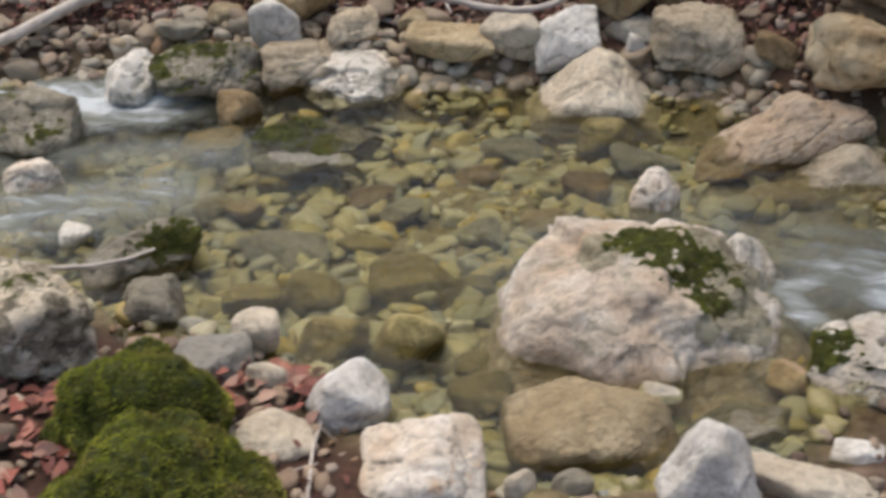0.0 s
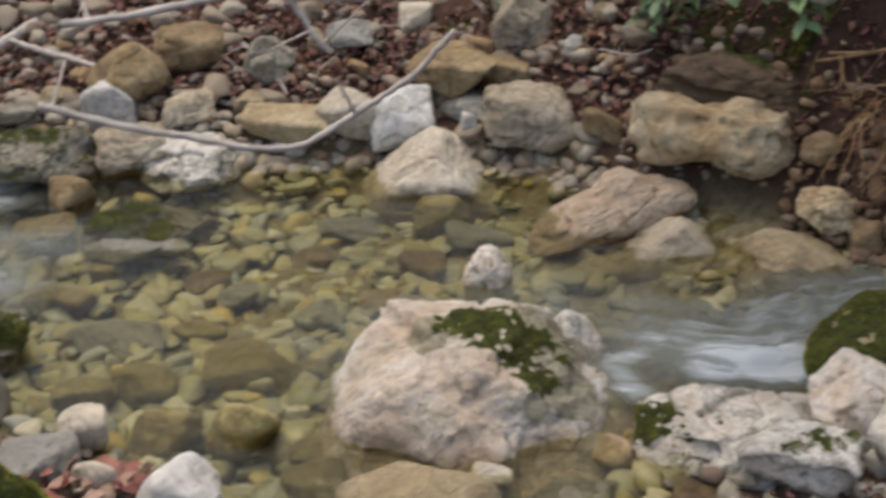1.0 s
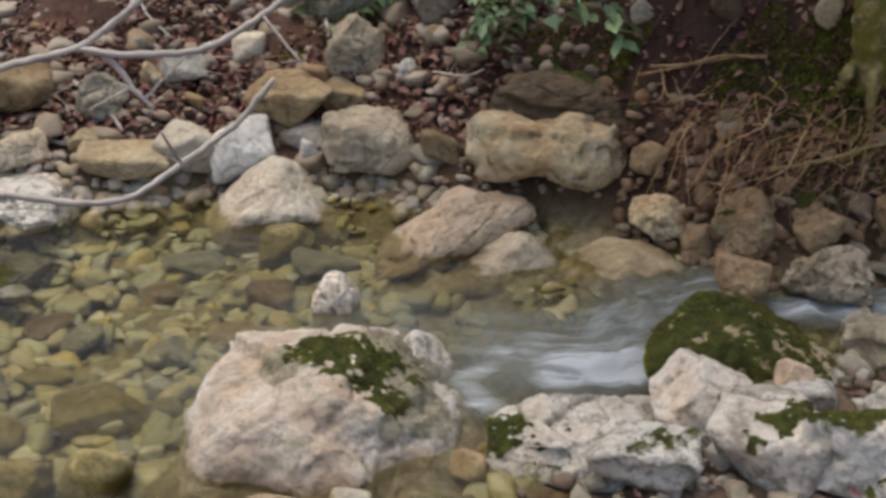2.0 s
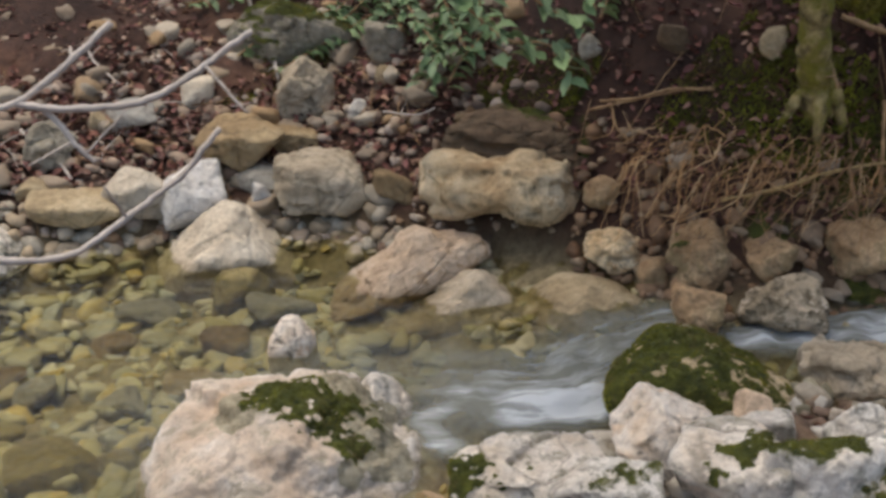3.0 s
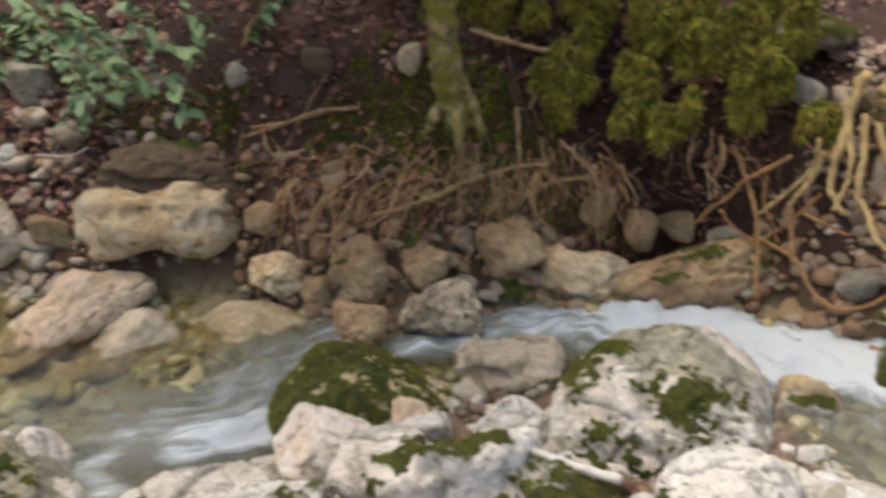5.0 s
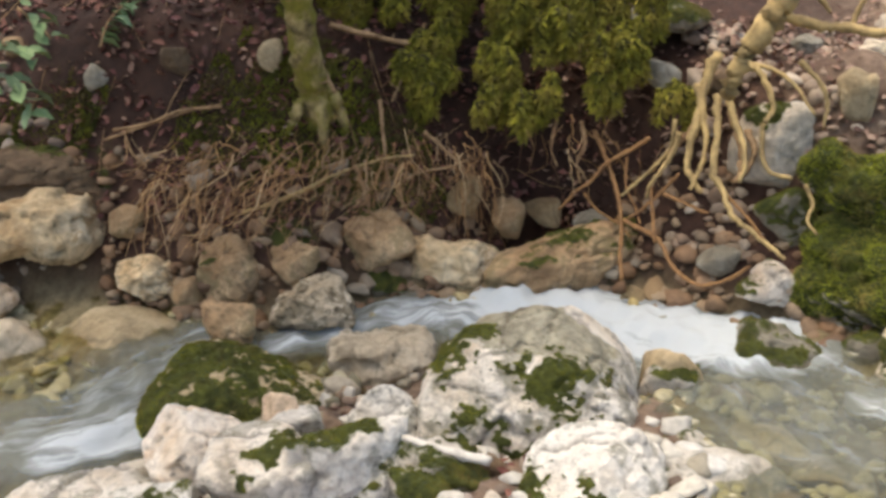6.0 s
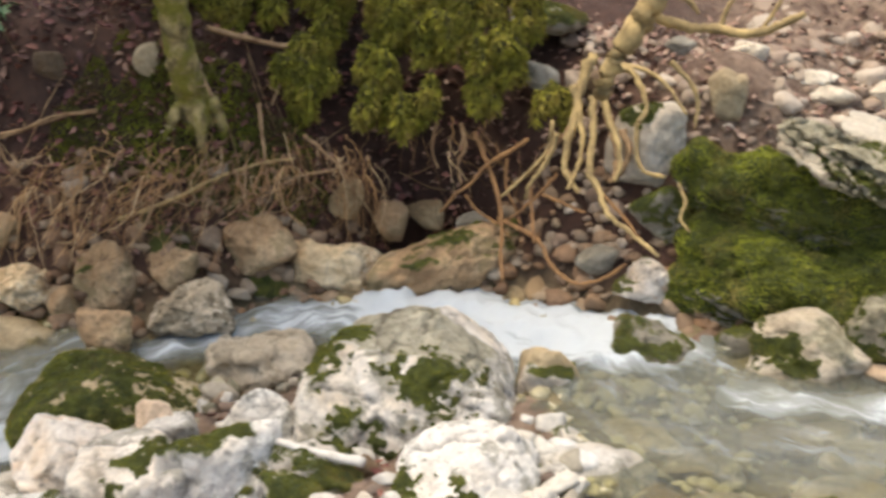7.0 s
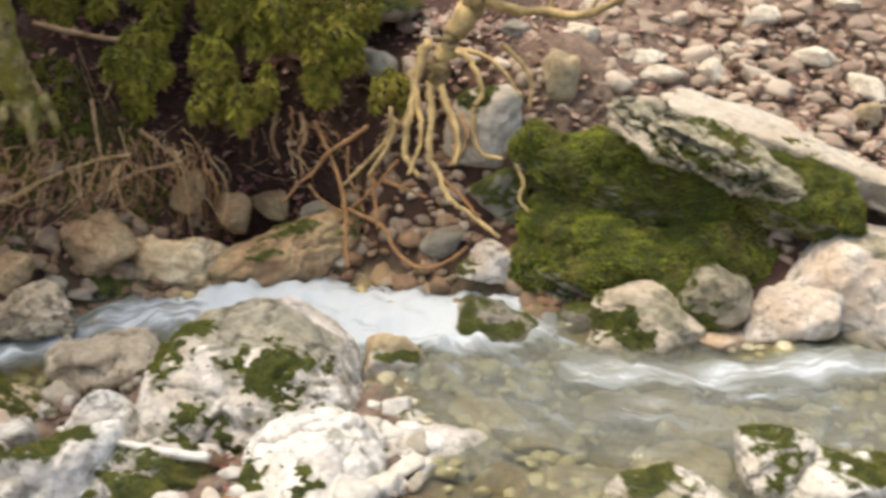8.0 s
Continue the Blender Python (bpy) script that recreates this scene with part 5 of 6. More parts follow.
def leafy_spray(points, thick, thin, material, seed):
    """A drooping spray of small green leaves on a thin stem."""
    thing = tagged(new("leafy_branch"), "drooping spray of small grey-green leaves", "plant", "green sprays on the bank", kind="thing")
    rod("stem", points, thick, thin, ROOT_DULL, thing, seed, 5)
    rng = np.random.default_rng(seed)
    p = np.array(points)
    length = np.linalg.norm(np.diff(p, axis=0), axis=1)
    count = int(length.sum() / 0.011)
    for n in range(count):
        u = (n + 0.5) / count * length.sum()
        k = min(np.searchsorted(np.cumsum(length), u), len(length) - 1)
        way = (p[k + 1] - p[k]) / length[k]
        at = p[k] + way * (u - np.cumsum(length)[k] + length[k])
        turn = math.atan2(way[1], way[0]) + (0.9 if n % 2 else -0.9) + rng.uniform(-0.4, 0.4)
        size = rng.uniform(0.04, 0.075)
        m = Matrix.LocRotScale(at + np.array([math.cos(turn), math.sin(turn), rng.uniform(-0.6, 0.1)]) * size * 0.5 + rng.normal(size=3) * 0.008,
                               Euler((rng.uniform(-0.7, 0.7), rng.uniform(0.0, 0.8), turn)), (size, size, size))
        part("leaf", leaf_meshes[rng.integers(6)], thing, "", m)


hanging_root([(3.07, 1.70, 1.16), (3.04, 1.69, 1.07), (3.00, 1.72, 1.00), (2.96, 1.74, 0.92), (2.93, 1.75, 0.86), (2.91, 1.75, 0.81)], .042, .024, ROOT_PALE, 1)
hanging_root([(3.15, 1.99, 0.83), (3.09, 1.98, 0.75), (3.04, 1.95, 0.68), (2.99, 1.93, 0.59), (2.95, 1.90, 0.53), (2.94, 1.83, 0.48)], .02, .008, ROOT_PALE, 2)
hanging_root([(3.07, 1.92, 0.73), (3.02, 1.86, 0.65), (2.96, 1.81, 0.55), (2.94, 1.75, 0.51), (2.91, 1.68, 0.46), (2.91, 1.58, 0.43), (2.91, 1.49, 0.40)], .013, .006, ROOT_PALE, 3)
hanging_root([(3.12, 1.90, 0.80), (3.14, 1.84, 0.82), (3.13, 1.78, 0.78), (3.11, 1.74, 0.73), (3.07, 1.73, 0.70)], .011, .008, ROOT_PALE, 4)
hanging_root([(3.19, 1.91, 0.81), (3.20, 1.81, 0.81), (3.19, 1.72, 0.78), (3.16, 1.63, 0.73)], .009, .004, ROOT_PALE, 5)
hanging_root([(3.10, 1.76, 0.68), (3.06, 1.72, 0.61), (3.04, 1.67, 0.57), (3.05, 1.60, 0.57)], .009, .006, ROOT_PALE, 6)
hanging_root([(3.13, 1.76, 1.00), (3.18, 1.68, 0.98), (3.23, 1.62, 0.98), (3.27, 1.55, 0.97), (3.32, 1.49, 0.99), (3.37, 1.42, 1.04)], .017, .011, ROOT_PALE, 7)
hanging_root([(3.27, 1.63, 0.97), (3.29, 1.62, 1.03), (3.31, 1.61, 1.08)], .009, .005, ROOT_PALE, 8)
hanging_root([(3.35, 1.54, 0.97), (3.38, 1.52, 1.03), (3.40, 1.51, 1.08)], .008, .005, ROOT_PALE, 9)
hanging_root([(2.99, 2.00, 0.65), (2.97, 1.99, 0.57), (2.93, 2.01, 0.51), (2.89, 2.04, 0.46), (2.85, 2.07, 0.41)], .008, .005, ROOT_PALE, 10)
hanging_root([(2.95, 2.06, 0.58), (2.92, 2.10, 0.54), (2.86, 2.15, 0.49), (2.83, 2.18, 0.43), (2.79, 2.21, 0.39), (2.75, 2.24, 0.33)], .008, .005, ROOT_RED, 11)
hanging_root([(2.90, 2.25, 0.56), (2.88, 2.17, 0.49), (2.86, 2.10, 0.42), (2.82, 2.03, 0.33), (2.77, 1.98, 0.27), (2.73, 1.93, 0.21)], .008, .006, ROOT_RED, 12)
hanging_root([(2.96, 1.94, 0.50), (2.91, 1.98, 0.42), (2.86, 2.03, 0.35), (2.84, 2.08, 0.32)], .006, .004, ROOT_RED, 13)
hanging_root([(2.84, 2.07, 0.34), (2.85, 1.98, 0.33), (2.85, 1.90, 0.32), (2.83, 1.82, 0.27), (2.83, 1.72, 0.25), (2.86, 1.64, 0.29), (2.88, 1.58, 0.35)], .008, .005, ROOT_RED, 14)
hanging_root([(2.92, 2.01, 0.44), (2.87, 1.95, 0.37), (2.83, 1.90, 0.32)], .006, .005, ROOT_RED, 15)
hanging_root([(2.91, 1.95, 0.44), (2.93, 1.88, 0.43), (2.94, 1.82, 0.42), (2.93, 1.79, 0.43)], .006, .004, ROOT_RED, 16)
hanging_root([(3.07, 1.86, 0.70), (3.05, 1.80, 0.63), (3.02, 1.76, 0.56), (2.99, 1.74, 0.53)], .014, .008, ROOT_DULL, 17)
hanging_root([(3.04, 1.94, 0.66), (2.99, 1.97, 0.59), (2.95, 2.00, 0.53), (2.92, 2.03, 0.48)], .01, .006, ROOT_DULL, 18)
hanging_root([(3.07, 1.79, 0.66), (3.06, 1.75, 0.60), (3.02, 1.75, 0.54), (2.99, 1.76, 0.52)], .012, .007, ROOT_DULL, 19)
hanging_root([(1.89, 2.74, 0.37), (2.05, 2.69, 0.41), (2.17, 2.66, 0.45), (2.31, 2.60, 0.49), (2.41, 2.55, 0.50)], .007, .004, ROOT_PALE, 20)
hanging_root([(2.38, 2.69, 0.65), (2.36, 2.65, 0.58), (2.34, 2.61, 0.50), (2.32, 2.56, 0.41)], .007, .005, ROOT_DULL, 21)
hanging_root([(2.45, 2.55, 0.57), (2.49, 2.51, 0.52), (2.53, 2.46, 0.46), (2.55, 2.42, 0.38)], .006, .004, ROOT_DULL, 22)
hanging_root([(2.56, 2.46, 0.48), (2.50, 2.48, 0.46), (2.41, 2.52, 0.45), (2.34, 2.53, 0.43)], .005, .003, ROOT_DULL, 23)
hanging_root([(1.73, 3.28, 0.52), (1.81, 3.19, 0.55), (1.90, 3.11, 0.60), (1.99, 3.01, 0.62)], .006, .004, ROOT_DULL, 24)
hanging_root([(2.35, 2.55, 0.42), (2.34, 2.51, 0.36), (2.36, 2.44, 0.32)], .005, .003, ROOT_DULL, 25)
hanging_root([(2.24, 2.63, 0.48), (2.24, 2.58, 0.40), (2.24, 2.54, 0.34), (2.27, 2.50, 0.32)], .006, .003, ROOT_DULL, 26)
hanging_root([(1.99, 2.69, 0.41), (1.95, 2.69, 0.35), (1.88, 2.69, 0.29)], .006, .003, ROOT_DULL, 27)
hanging_root([(3.06, 1.99, 0.75), (3.04, 1.94, 0.68), (3.01, 1.89, 0.61), (2.96, 1.86, 0.54), (2.91, 1.85, 0.49)], .012, .006, ROOT_PALE, 28)
hanging_root([(2.98, 1.97, 0.62), (2.96, 1.97, 0.56), (2.93, 1.98, 0.51), (2.89, 1.99, 0.46), (2.88, 1.99, 0.42)], .01, .005, ROOT_PALE, 29)
hanging_root([(3.08, 1.89, 0.76), (3.06, 1.84, 0.69), (3.04, 1.78, 0.63), (3.01, 1.74, 0.58), (2.97, 1.72, 0.54)], .012, .007, ROOT_PALE, 30)
hanging_root([(3.00, 1.85, 0.53), (2.98, 1.78, 0.49), (2.97, 1.71, 0.46), (2.96, 1.64, 0.43), (2.94, 1.56, 0.39)], .006, .004, ROOT_RED, 31)
hanging_root([(2.93, 2.13, 0.50), (2.89, 2.09, 0.43), (2.88, 2.03, 0.37), (2.86, 1.99, 0.34)], .005, .003, ROOT_RED, 32)
hanging_root([(2.84, 2.22, 0.37), (2.83, 2.15, 0.34), (2.84, 2.06, 0.32), (2.83, 2.00, 0.30)], .005, .003, ROOT_RED, 33)
hanging_root([(3.06, 1.56, 0.56), (3.05, 1.52, 0.52), (3.02, 1.51, 0.48), (3.02, 1.47, 0.45)], .007, .004, ROOT_PALE, 34)
hanging_root([(2.87, 2.28, 0.59), (2.86, 2.25, 0.52), (2.83, 2.25, 0.47), (2.82, 2.22, 0.41)], .008, .004, ROOT_DULL, 35)
hanging_root([(2.82, 2.34, 0.59), (2.79, 2.33, 0.51), (2.79, 2.30, 0.45)], .006, .003, ROOT_DULL, 36)
hanging_root([(3.12, 1.75, 1.04), (3.15, 1.72, 1.07), (3.18, 1.67, 1.05), (3.19, 1.65, 1.02)], .012, .006, ROOT_PALE, 37)
hanging_root([(3.14, 1.69, 0.88), (3.17, 1.63, 0.82), (3.17, 1.60, 0.76), (3.15, 1.59, 0.70)], .009, .005, ROOT_PALE, 38)
stick([(2.42, 3.15, 0.99), (2.29, 2.95, 0.90), (2.24, 2.84, 0.83), (2.23, 2.78, 0.76), (2.24, 2.73, 0.69)], .009, .006, ROOT_DULL, 39)
stick([(2.33, 2.89, 0.86), (2.41, 2.83, 0.83), (2.52, 2.74, 0.80), (2.57, 2.71, 0.81)], .01, .008, ROOT_DULL, 40)
stick([(2.60, 2.74, 0.85), (2.53, 2.72, 0.79), (2.48, 2.70, 0.71), (2.42, 2.68, 0.64)], .005, .004, ROOT_DULL, 41)
branch([(-0.155, 0.823, 1.529), (-0.105, 0.837, 1.529), (-0.047, 0.844, 1.537), (0.003, 0.852, 1.544), (0.032, 0.859, 1.558), (0.061, 0.859, 1.580), (0.090, 0.866, 1.601)], 0.0036, 0.0030, TWIG, 42)
branch([(0.003, 0.852, 1.544), (0.047, 0.844, 1.537), (0.104, 0.844, 1.537), (0.140, 0.844, 1.551), (0.169, 0.852, 1.565), (0.205, 0.852, 1.587)], 0.0033, 0.0029, TWIG, 43)
branch([(-0.191, 0.866, 1.443), (-0.126, 0.866, 1.421), (-0.069, 0.866, 1.407), (-0.011, 0.866, 1.393), (0.032, 0.866, 1.393), (0.075, 0.873, 1.414), (0.104, 0.880, 1.429), (0.140, 0.888, 1.450), (0.176, 0.895, 1.486)], 0.0036, 0.0029, TWIG, 44)
branch([(0.025, 0.852, 1.537), (0.039, 0.844, 1.522), (0.047, 0.837, 1.508), (0.061, 0.830, 1.493)], 0.0029, 0.0022, TWIG, 45)
stick([(0.83, 4.87, 0.68), (0.82, 4.68, 0.59), (0.82, 4.55, 0.53), (0.85, 4.42, 0.47), (0.84, 4.23, 0.38)], .009, .007, TWIG, 46)
stick([(-0.11, 4.23, 0.29), (-0.08, 4.18, 0.27), (-0.01, 4.09, 0.23), (0.04, 3.98, 0.18)], .006, .005, TWIG, 47)
stick([(0.16, 4.58, 0.48), (0.19, 4.48, 0.43), (0.26, 4.37, 0.38)], .006, .004, TWIG, 48)
stick([(-0.30, 2.08, -0.00), (-0.33, 1.86, 0.05), (-0.33, 1.61, 0.09)], .0055, .004, TWIG, 49)
stick([(-0.51, 1.62, 0.11), (-0.47, 1.69, 0.10), (-0.42, 1.71, 0.08), (-0.32, 1.77, 0.06)], .004, .003, TWIG, 50)
stick([(-1.17, 2.32, 0.25), (-1.10, 2.34, 0.23), (-0.98, 2.36, 0.19), (-0.85, 2.39, 0.18), (-0.75, 2.43, 0.19)], .007, .005, TWIG, 51)
stick([(1.69, 1.63, 0.235), (1.75, 1.53, 0.225), (1.80, 1.43, 0.23)], .009, .013, DRIFT, 52)
crag([(-1.95, 3.85, 0.0), (-1.40, 4.20, 0.15), (-1.18, 4.36, 0.2), (-0.97, 4.53, 0.255), (-0.8, 4.75, 0.33)], 0.026, 0.019, TWIG, 72, "log", "pale barkless log lying across the far bank", "log", 2)
crag([(-1.02, 4.5, 0.25), (-0.7, 4.3, 0.21), (-0.10, 3.98, 0.13)], 0.013, 0.008, TWIG, 73, "branch", "bare grey branch lying along the far shore", "branch", 2)
leafy_spray([(0.84, 2.39, 1.28), (0.93, 2.33, 1.15), (1.00, 2.28, 1.09), (1.08, 2.25, 1.08), (1.11, 2.23, 1.05), (1.12, 2.20, 1.00)], .005, .002, LEAF, 53)
leafy_spray([(1.02, 2.32, 1.25), (1.08, 2.27, 1.16), (1.13, 2.25, 1.14), (1.15, 2.23, 1.11)], .004, .002, LEAF, 54)
leafy_spray([(0.93, 2.46, 1.22), (0.98, 2.42, 1.16), (0.99, 2.40, 1.09), (1.04, 2.35, 1.02)], .004, .002, LEAF, 55)
leafy_spray([(1.16, 2.31, 1.21), (1.20, 2.28, 1.16), (1.21, 2.27, 1.14)], .004, .002, LEAF, 56)
leafy_spray([(1.30, 4.40, 0.75), (1.32, 4.04, 0.64), (1.33, 3.77, 0.57), (1.26, 3.72, 0.46)], .004, .002, LEAF, 57)
leafy_spray([(1.33, 3.66, 0.50), (1.38, 3.68, 0.57), (1.45, 3.65, 0.68), (1.46, 3.81, 0.75)], .004, .002, LEAF, 58)
leafy_spray([(0.82, 4.22, 0.41), (0.98, 4.26, 0.47), (1.12, 4.26, 0.54), (1.28, 4.20, 0.65)], .004, .002, LEAF, 59)
leafy_spray([(0.94, 4.36, 0.50), (1.10, 4.37, 0.58), (1.23, 4.41, 0.69)], .004, .002, LEAF, 60)
leafy_spray([(1.28, 4.04, 0.58), (1.28, 4.18, 0.63), (1.26, 4.42, 0.70)], .004, .002, LEAF, 61)
leafy_spray([(1.43, 4.10, 0.76), (1.41, 3.89, 0.67), (1.40, 3.69, 0.61)], .004, .002, LEAF, 62)
leafy_spray([(0.57, 4.67, 0.58), (0.74, 4.67, 0.60), (0.91, 4.64, 0.61), (1.08, 4.59, 0.65)], .004, .002, LEAF, 63)
leafy_spray([(0.71, 4.35, 0.45), (0.84, 4.42, 0.50), (0.97, 4.43, 0.53), (1.10, 4.42, 0.58)], .004, .002, LEAF, 64)
leafy_spray([(1.01, 4.32, 0.51), (1.14, 4.31, 0.58), (1.25, 4.35, 0.67), (1.32, 4.42, 0.76)], .004, .002, LEAF, 65)
leafy_spray([(1.27, 3.86, 0.50), (1.35, 3.85, 0.58), (1.42, 3.91, 0.66), (1.43, 4.06, 0.72)], .004, .002, LEAF, 66)
leafy_spray([(0.95, 4.62, 0.61), (1.06, 4.67, 0.68), (1.17, 4.66, 0.74)], .004, .002, LEAF, 67)
leafy_spray([(1.76, 3.38, 0.77), (1.81, 3.41, 0.84), (1.93, 3.48, 0.89)], .004, .002, LEAF, 68)
stick([(1.16, 3.90, 0.33), (1.25, 3.78, 0.35), (1.31, 3.75, 0.38)], .004, .003, TWIG, 69)
stick([(1.70, 3.29, 0.49), (1.80, 3.20, 0.54), (1.90, 3.11, 0.59), (1.99, 3.01, 0.63)], .005, .003, ROOT_DULL, 70)
stick([(1.75, 3.24, 0.52), (1.75, 3.19, 0.46), (1.77, 3.14, 0.43)], .004, .003, ROOT_DULL, 71)
rod("trunk", [(2.25, 2.82, 0.42), (2.235, 2.82, 0.56), (2.21, 2.81, 0.68), (2.175, 2.79, 0.82), (2.15, 2.78, 1.0), (2.12, 2.8, 1.2), (2.08, 2.86, 1.6), (2.03, 2.95, 2.1), (2.0, 3.0, 2.7)],
    0.056, 0.042, BARK, tree, 71, 14, "trunk with greenish mossy bark", 0.05)
for n, (turn, long) in enumerate(((0.4, 0.11), (1.9, 0.1), (3.3, 0.12), (4.4, 0.09), (5.3, 0.1))):
    way = np.array([math.cos(turn), math.sin(turn), 0])
    foot = np.array([2.23, 2.83, float(ground_height(2.23, 2.83)) + 0.025])
    far_end = foot + way * long
    far_end[2] = float(ground_height(far_end[0], far_end[1])) - 0.01
    rod("root", [foot + way * 0.02, foot + way * 0.07 - np.array([0, 0, 0.05]), far_end], 0.032, 0.012, BARK, tree, 80 + n, 8, "", 0.1)
# Unseen limbs and leaves added to shade the bank, denser towards low x.
shade_rng = np.random.default_rng(23)
shade_places, shade_turns = [], []
for n in range(16):
    start = np.array([2.03, 2.95, 1.95 + 0.75 * n / 16])
    turn = n * 2.4
    reach = shade_rng.uniform(0.7, 1.5)
    tip = start + np.array([math.cos(turn) * reach * 1.1 - 0.3, math.sin(turn) * reach * 0.8 + 0.35, shade_rng.uniform(0.2, 0.6)])
    mid = (start + tip) / 2 + np.array([0, 0, 0.1])
    rod("limb", [start, mid, tip], 0.022, 0.006, BARK, tree, 90 + n)
    for k in range(85 + 105 * (math.cos(turn) < 0)):
        u = shade_rng.uniform(0.15, 1.05)
        shade_places.append(start + (tip - start) * u + shade_rng.normal(size=3) * np.array([0.17, 0.17, 0.08]))
        shade_turns.append((shade_rng.normal(0, 0.5), shade_rng.normal(0, 0.5), shade_rng.uniform(0, 6.3)))
part("crown", mesh_of("crown", *scatter_leaves(shade_places, shade_rng.uniform(0.07, 0.14, len(shade_places)), shade_turns, 29, 0.55), LEAF), tree, "unseen crown of small green leaves added to shade the bank")["kind"] = "stuff"


def root_fringe(line, count, seed, out, drop, aside):
    """Fine rootlets hanging like a fringe below the edge of the turf."""
    rng = np.random.default_rng(seed)
    p = np.array(line)
    pieces = []
    for n in range(count):
        u = rng.uniform(0, len(p) - 1)
        k = int(u)
        a = p[k] + (p[k + 1] - p[k]) * (u - k) + rng.normal(size=3) * 0.03 + 0.03 * np.array([math.sin(u * 17), math.cos(u * 23), 0.6 * math.sin(u * 31)])
        long = rng.uniform(0.5, 1.25)
        b = a + (np.array(out) * 0.5 - np.array([0, 0, drop * 0.35]) + np.array(aside) * 0.3) * long + rng.normal(size=3) * 0.022
        c = a + (np.array(out) * 0.7 - np.array([0, 0, drop]) + np.array(aside)) * long + rng.normal(size=3) * 0.055
        r = rng.uniform(0.0008, 0.0028)
        pieces.append(tube([a, b, c], r, r * 0.4, seed + n, 4, 1.1))
    verts, faces = joined(pieces)
    part("root_fringe", mesh_of("root_fringe", verts, faces, ROOTLET), tree, "fringe of thin brown rootlets")["kind"] = "stuff"


root_fringe([(1.72, 3.0, 0.42), (1.95, 2.78, 0.44), (2.2, 2.68, 0.47), (2.45, 2.55, 0.48)], 150, 5, (-0.05, -0.1, 0), 0.14, (-0.13, -0.02, 0))
root_fringe([(1.75, 3.1, 0.5), (2.05, 2.85, 0.52), (2.3, 2.68, 0.52)], 100, 6, (-0.04, -0.1, 0), 0.1, (-0.14, 0.02, 0))
root_fringe([(2.4, 2.62, 0.56), (2.55, 2.5, 0.5), (2.6, 2.42, 0.46)], 60, 7, (-0.03, -0.06, 0), 0.22, (0.02, 0, 0))
root_fringe([(2.6, 2.5, 0.62), (2.8, 2.3, 0.58), (2.95, 2.1, 0.55)], 26, 8, (-0.03, -0.05, 0), 0.16, (0.02, 0, 0))

overhang = tagged(new("mossy_overhang"), "shaggy yellow-green moss hanging over the undercut bank", "moss", kind="thing")


def moss_clump(x, y, z, wide, tall, seed):
    """One shaggy cushion of moss: a lumpy core with drooping tufts all over."""
    v, f = stone_shape(seed, 4, 5, 8, 0.5)
    v = v * np.array([wide, wide * 0.6, tall]) / 2
    v[:, 2] -= 0.09 * np.clip(lumps(v * np.array([30.0, 30.0, 6.0]), seed, 2), 0, 1)
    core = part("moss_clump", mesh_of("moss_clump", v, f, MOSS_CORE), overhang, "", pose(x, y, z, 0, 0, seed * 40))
    tufts = moss_tufts(v, f, np.ones(len(v)), seed, 0.02, 14000, 0.7)
    part("moss_tuft", mesh_of("moss_tuft", *tufts, MOSS_YELLOW, False), core)["kind"] = "stuff"


clump_rng = np.random.default_rng(17)
for n in range(62):
    u = clump_rng.uniform(0.12, 1) if n % 6 else clump_rng.uniform(-0.35, 0.1)
    lift = clump_rng.uniform(0.0, 0.55) if n % 6 else clump_rng.uniform(0.35, 0.6)
    x, y = 2.42 + 0.6 * u + 0.25 * lift + clump_rng.normal() * 0.02, 2.72 - 0.66 * u + 0.35 * lift + clump_rng.normal() * 0.02
    moss_clump(x, y, 0.62 + 0.06 * u + 0.75 * lift, clump_rng.uniform(0.07, 0.15), clump_rng.uniform(0.07, 0.16), 300 + n)
rod("mossy_log", [(2.2, 3.15, 0.98), (2.5, 2.95, 1.0), (2.85, 2.7, 1.02)], 0.06, 0.05, BARK, overhang, 77, 12, "old log grown over with moss")


def turf(name, label, x0, x1, y0, y1, keep, count, seed, size=0.012):
    """A sheet of short green moss and grass on the ground."""
    at = sown(count, x0, x1, y0, y1, keep, seed)
    at[:, 2] += 0.012
    up = np.tile([0.0, -0.25, 0.97], (len(at), 1))
    ob = new(name, mesh_of(name, *blades(at, up, size, seed), MOSS, False))
    tagged(ob, label, "moss", kind="stuff")


def patch(cx, cy, wide, deep, seed, turn=0.0):
    c, s = math.cos(turn), math.sin(turn)

    def keep(x, y, far, near):
        u, v = (x - cx) * c + (y - cy) * s, -(x - cx) * s + (y - cy) * c
        return (u / wide) ** 2 + (v / deep) ** 2 + 0.9 * lumps(np.stack([x, y, 0 * x], 1) * 9, seed, 3) < 1
    return keep


turf("moss_turf", "dark green moss on the ground round the tree", 1.8, 2.7, 2.5, 3.3, patch(2.2, 2.8, 0.36, 0.14, 31, -0.75), 6500, 31)
turf("moss_turf", "green moss on the edge of the bank above the golden boulder", 1.2, 2.0, 3.2, 3.9, patch(1.6, 3.47, 0.2, 0.09, 32, -0.75), 3000, 32)
turf("moss_turf", "thin green moss on the upper bank", 0.6, 1.3, 3.9, 4.7, patch(0.95, 4.3, 0.28, 0.1, 33, 0.2), 1800, 33)

# ---------------------------------------------------------------- loose stones and dead leaves
def in_water(x, y, far, near):
    return (far < -0.04) & (near < -0.03)


def off_the_chute(x, y, far, near):
    return in_water(x, y, far, near) & ((x < 0.85) | (lumps(np.stack([x, y, 0 * x], 1) * 5, 3, 2) > 0.35))


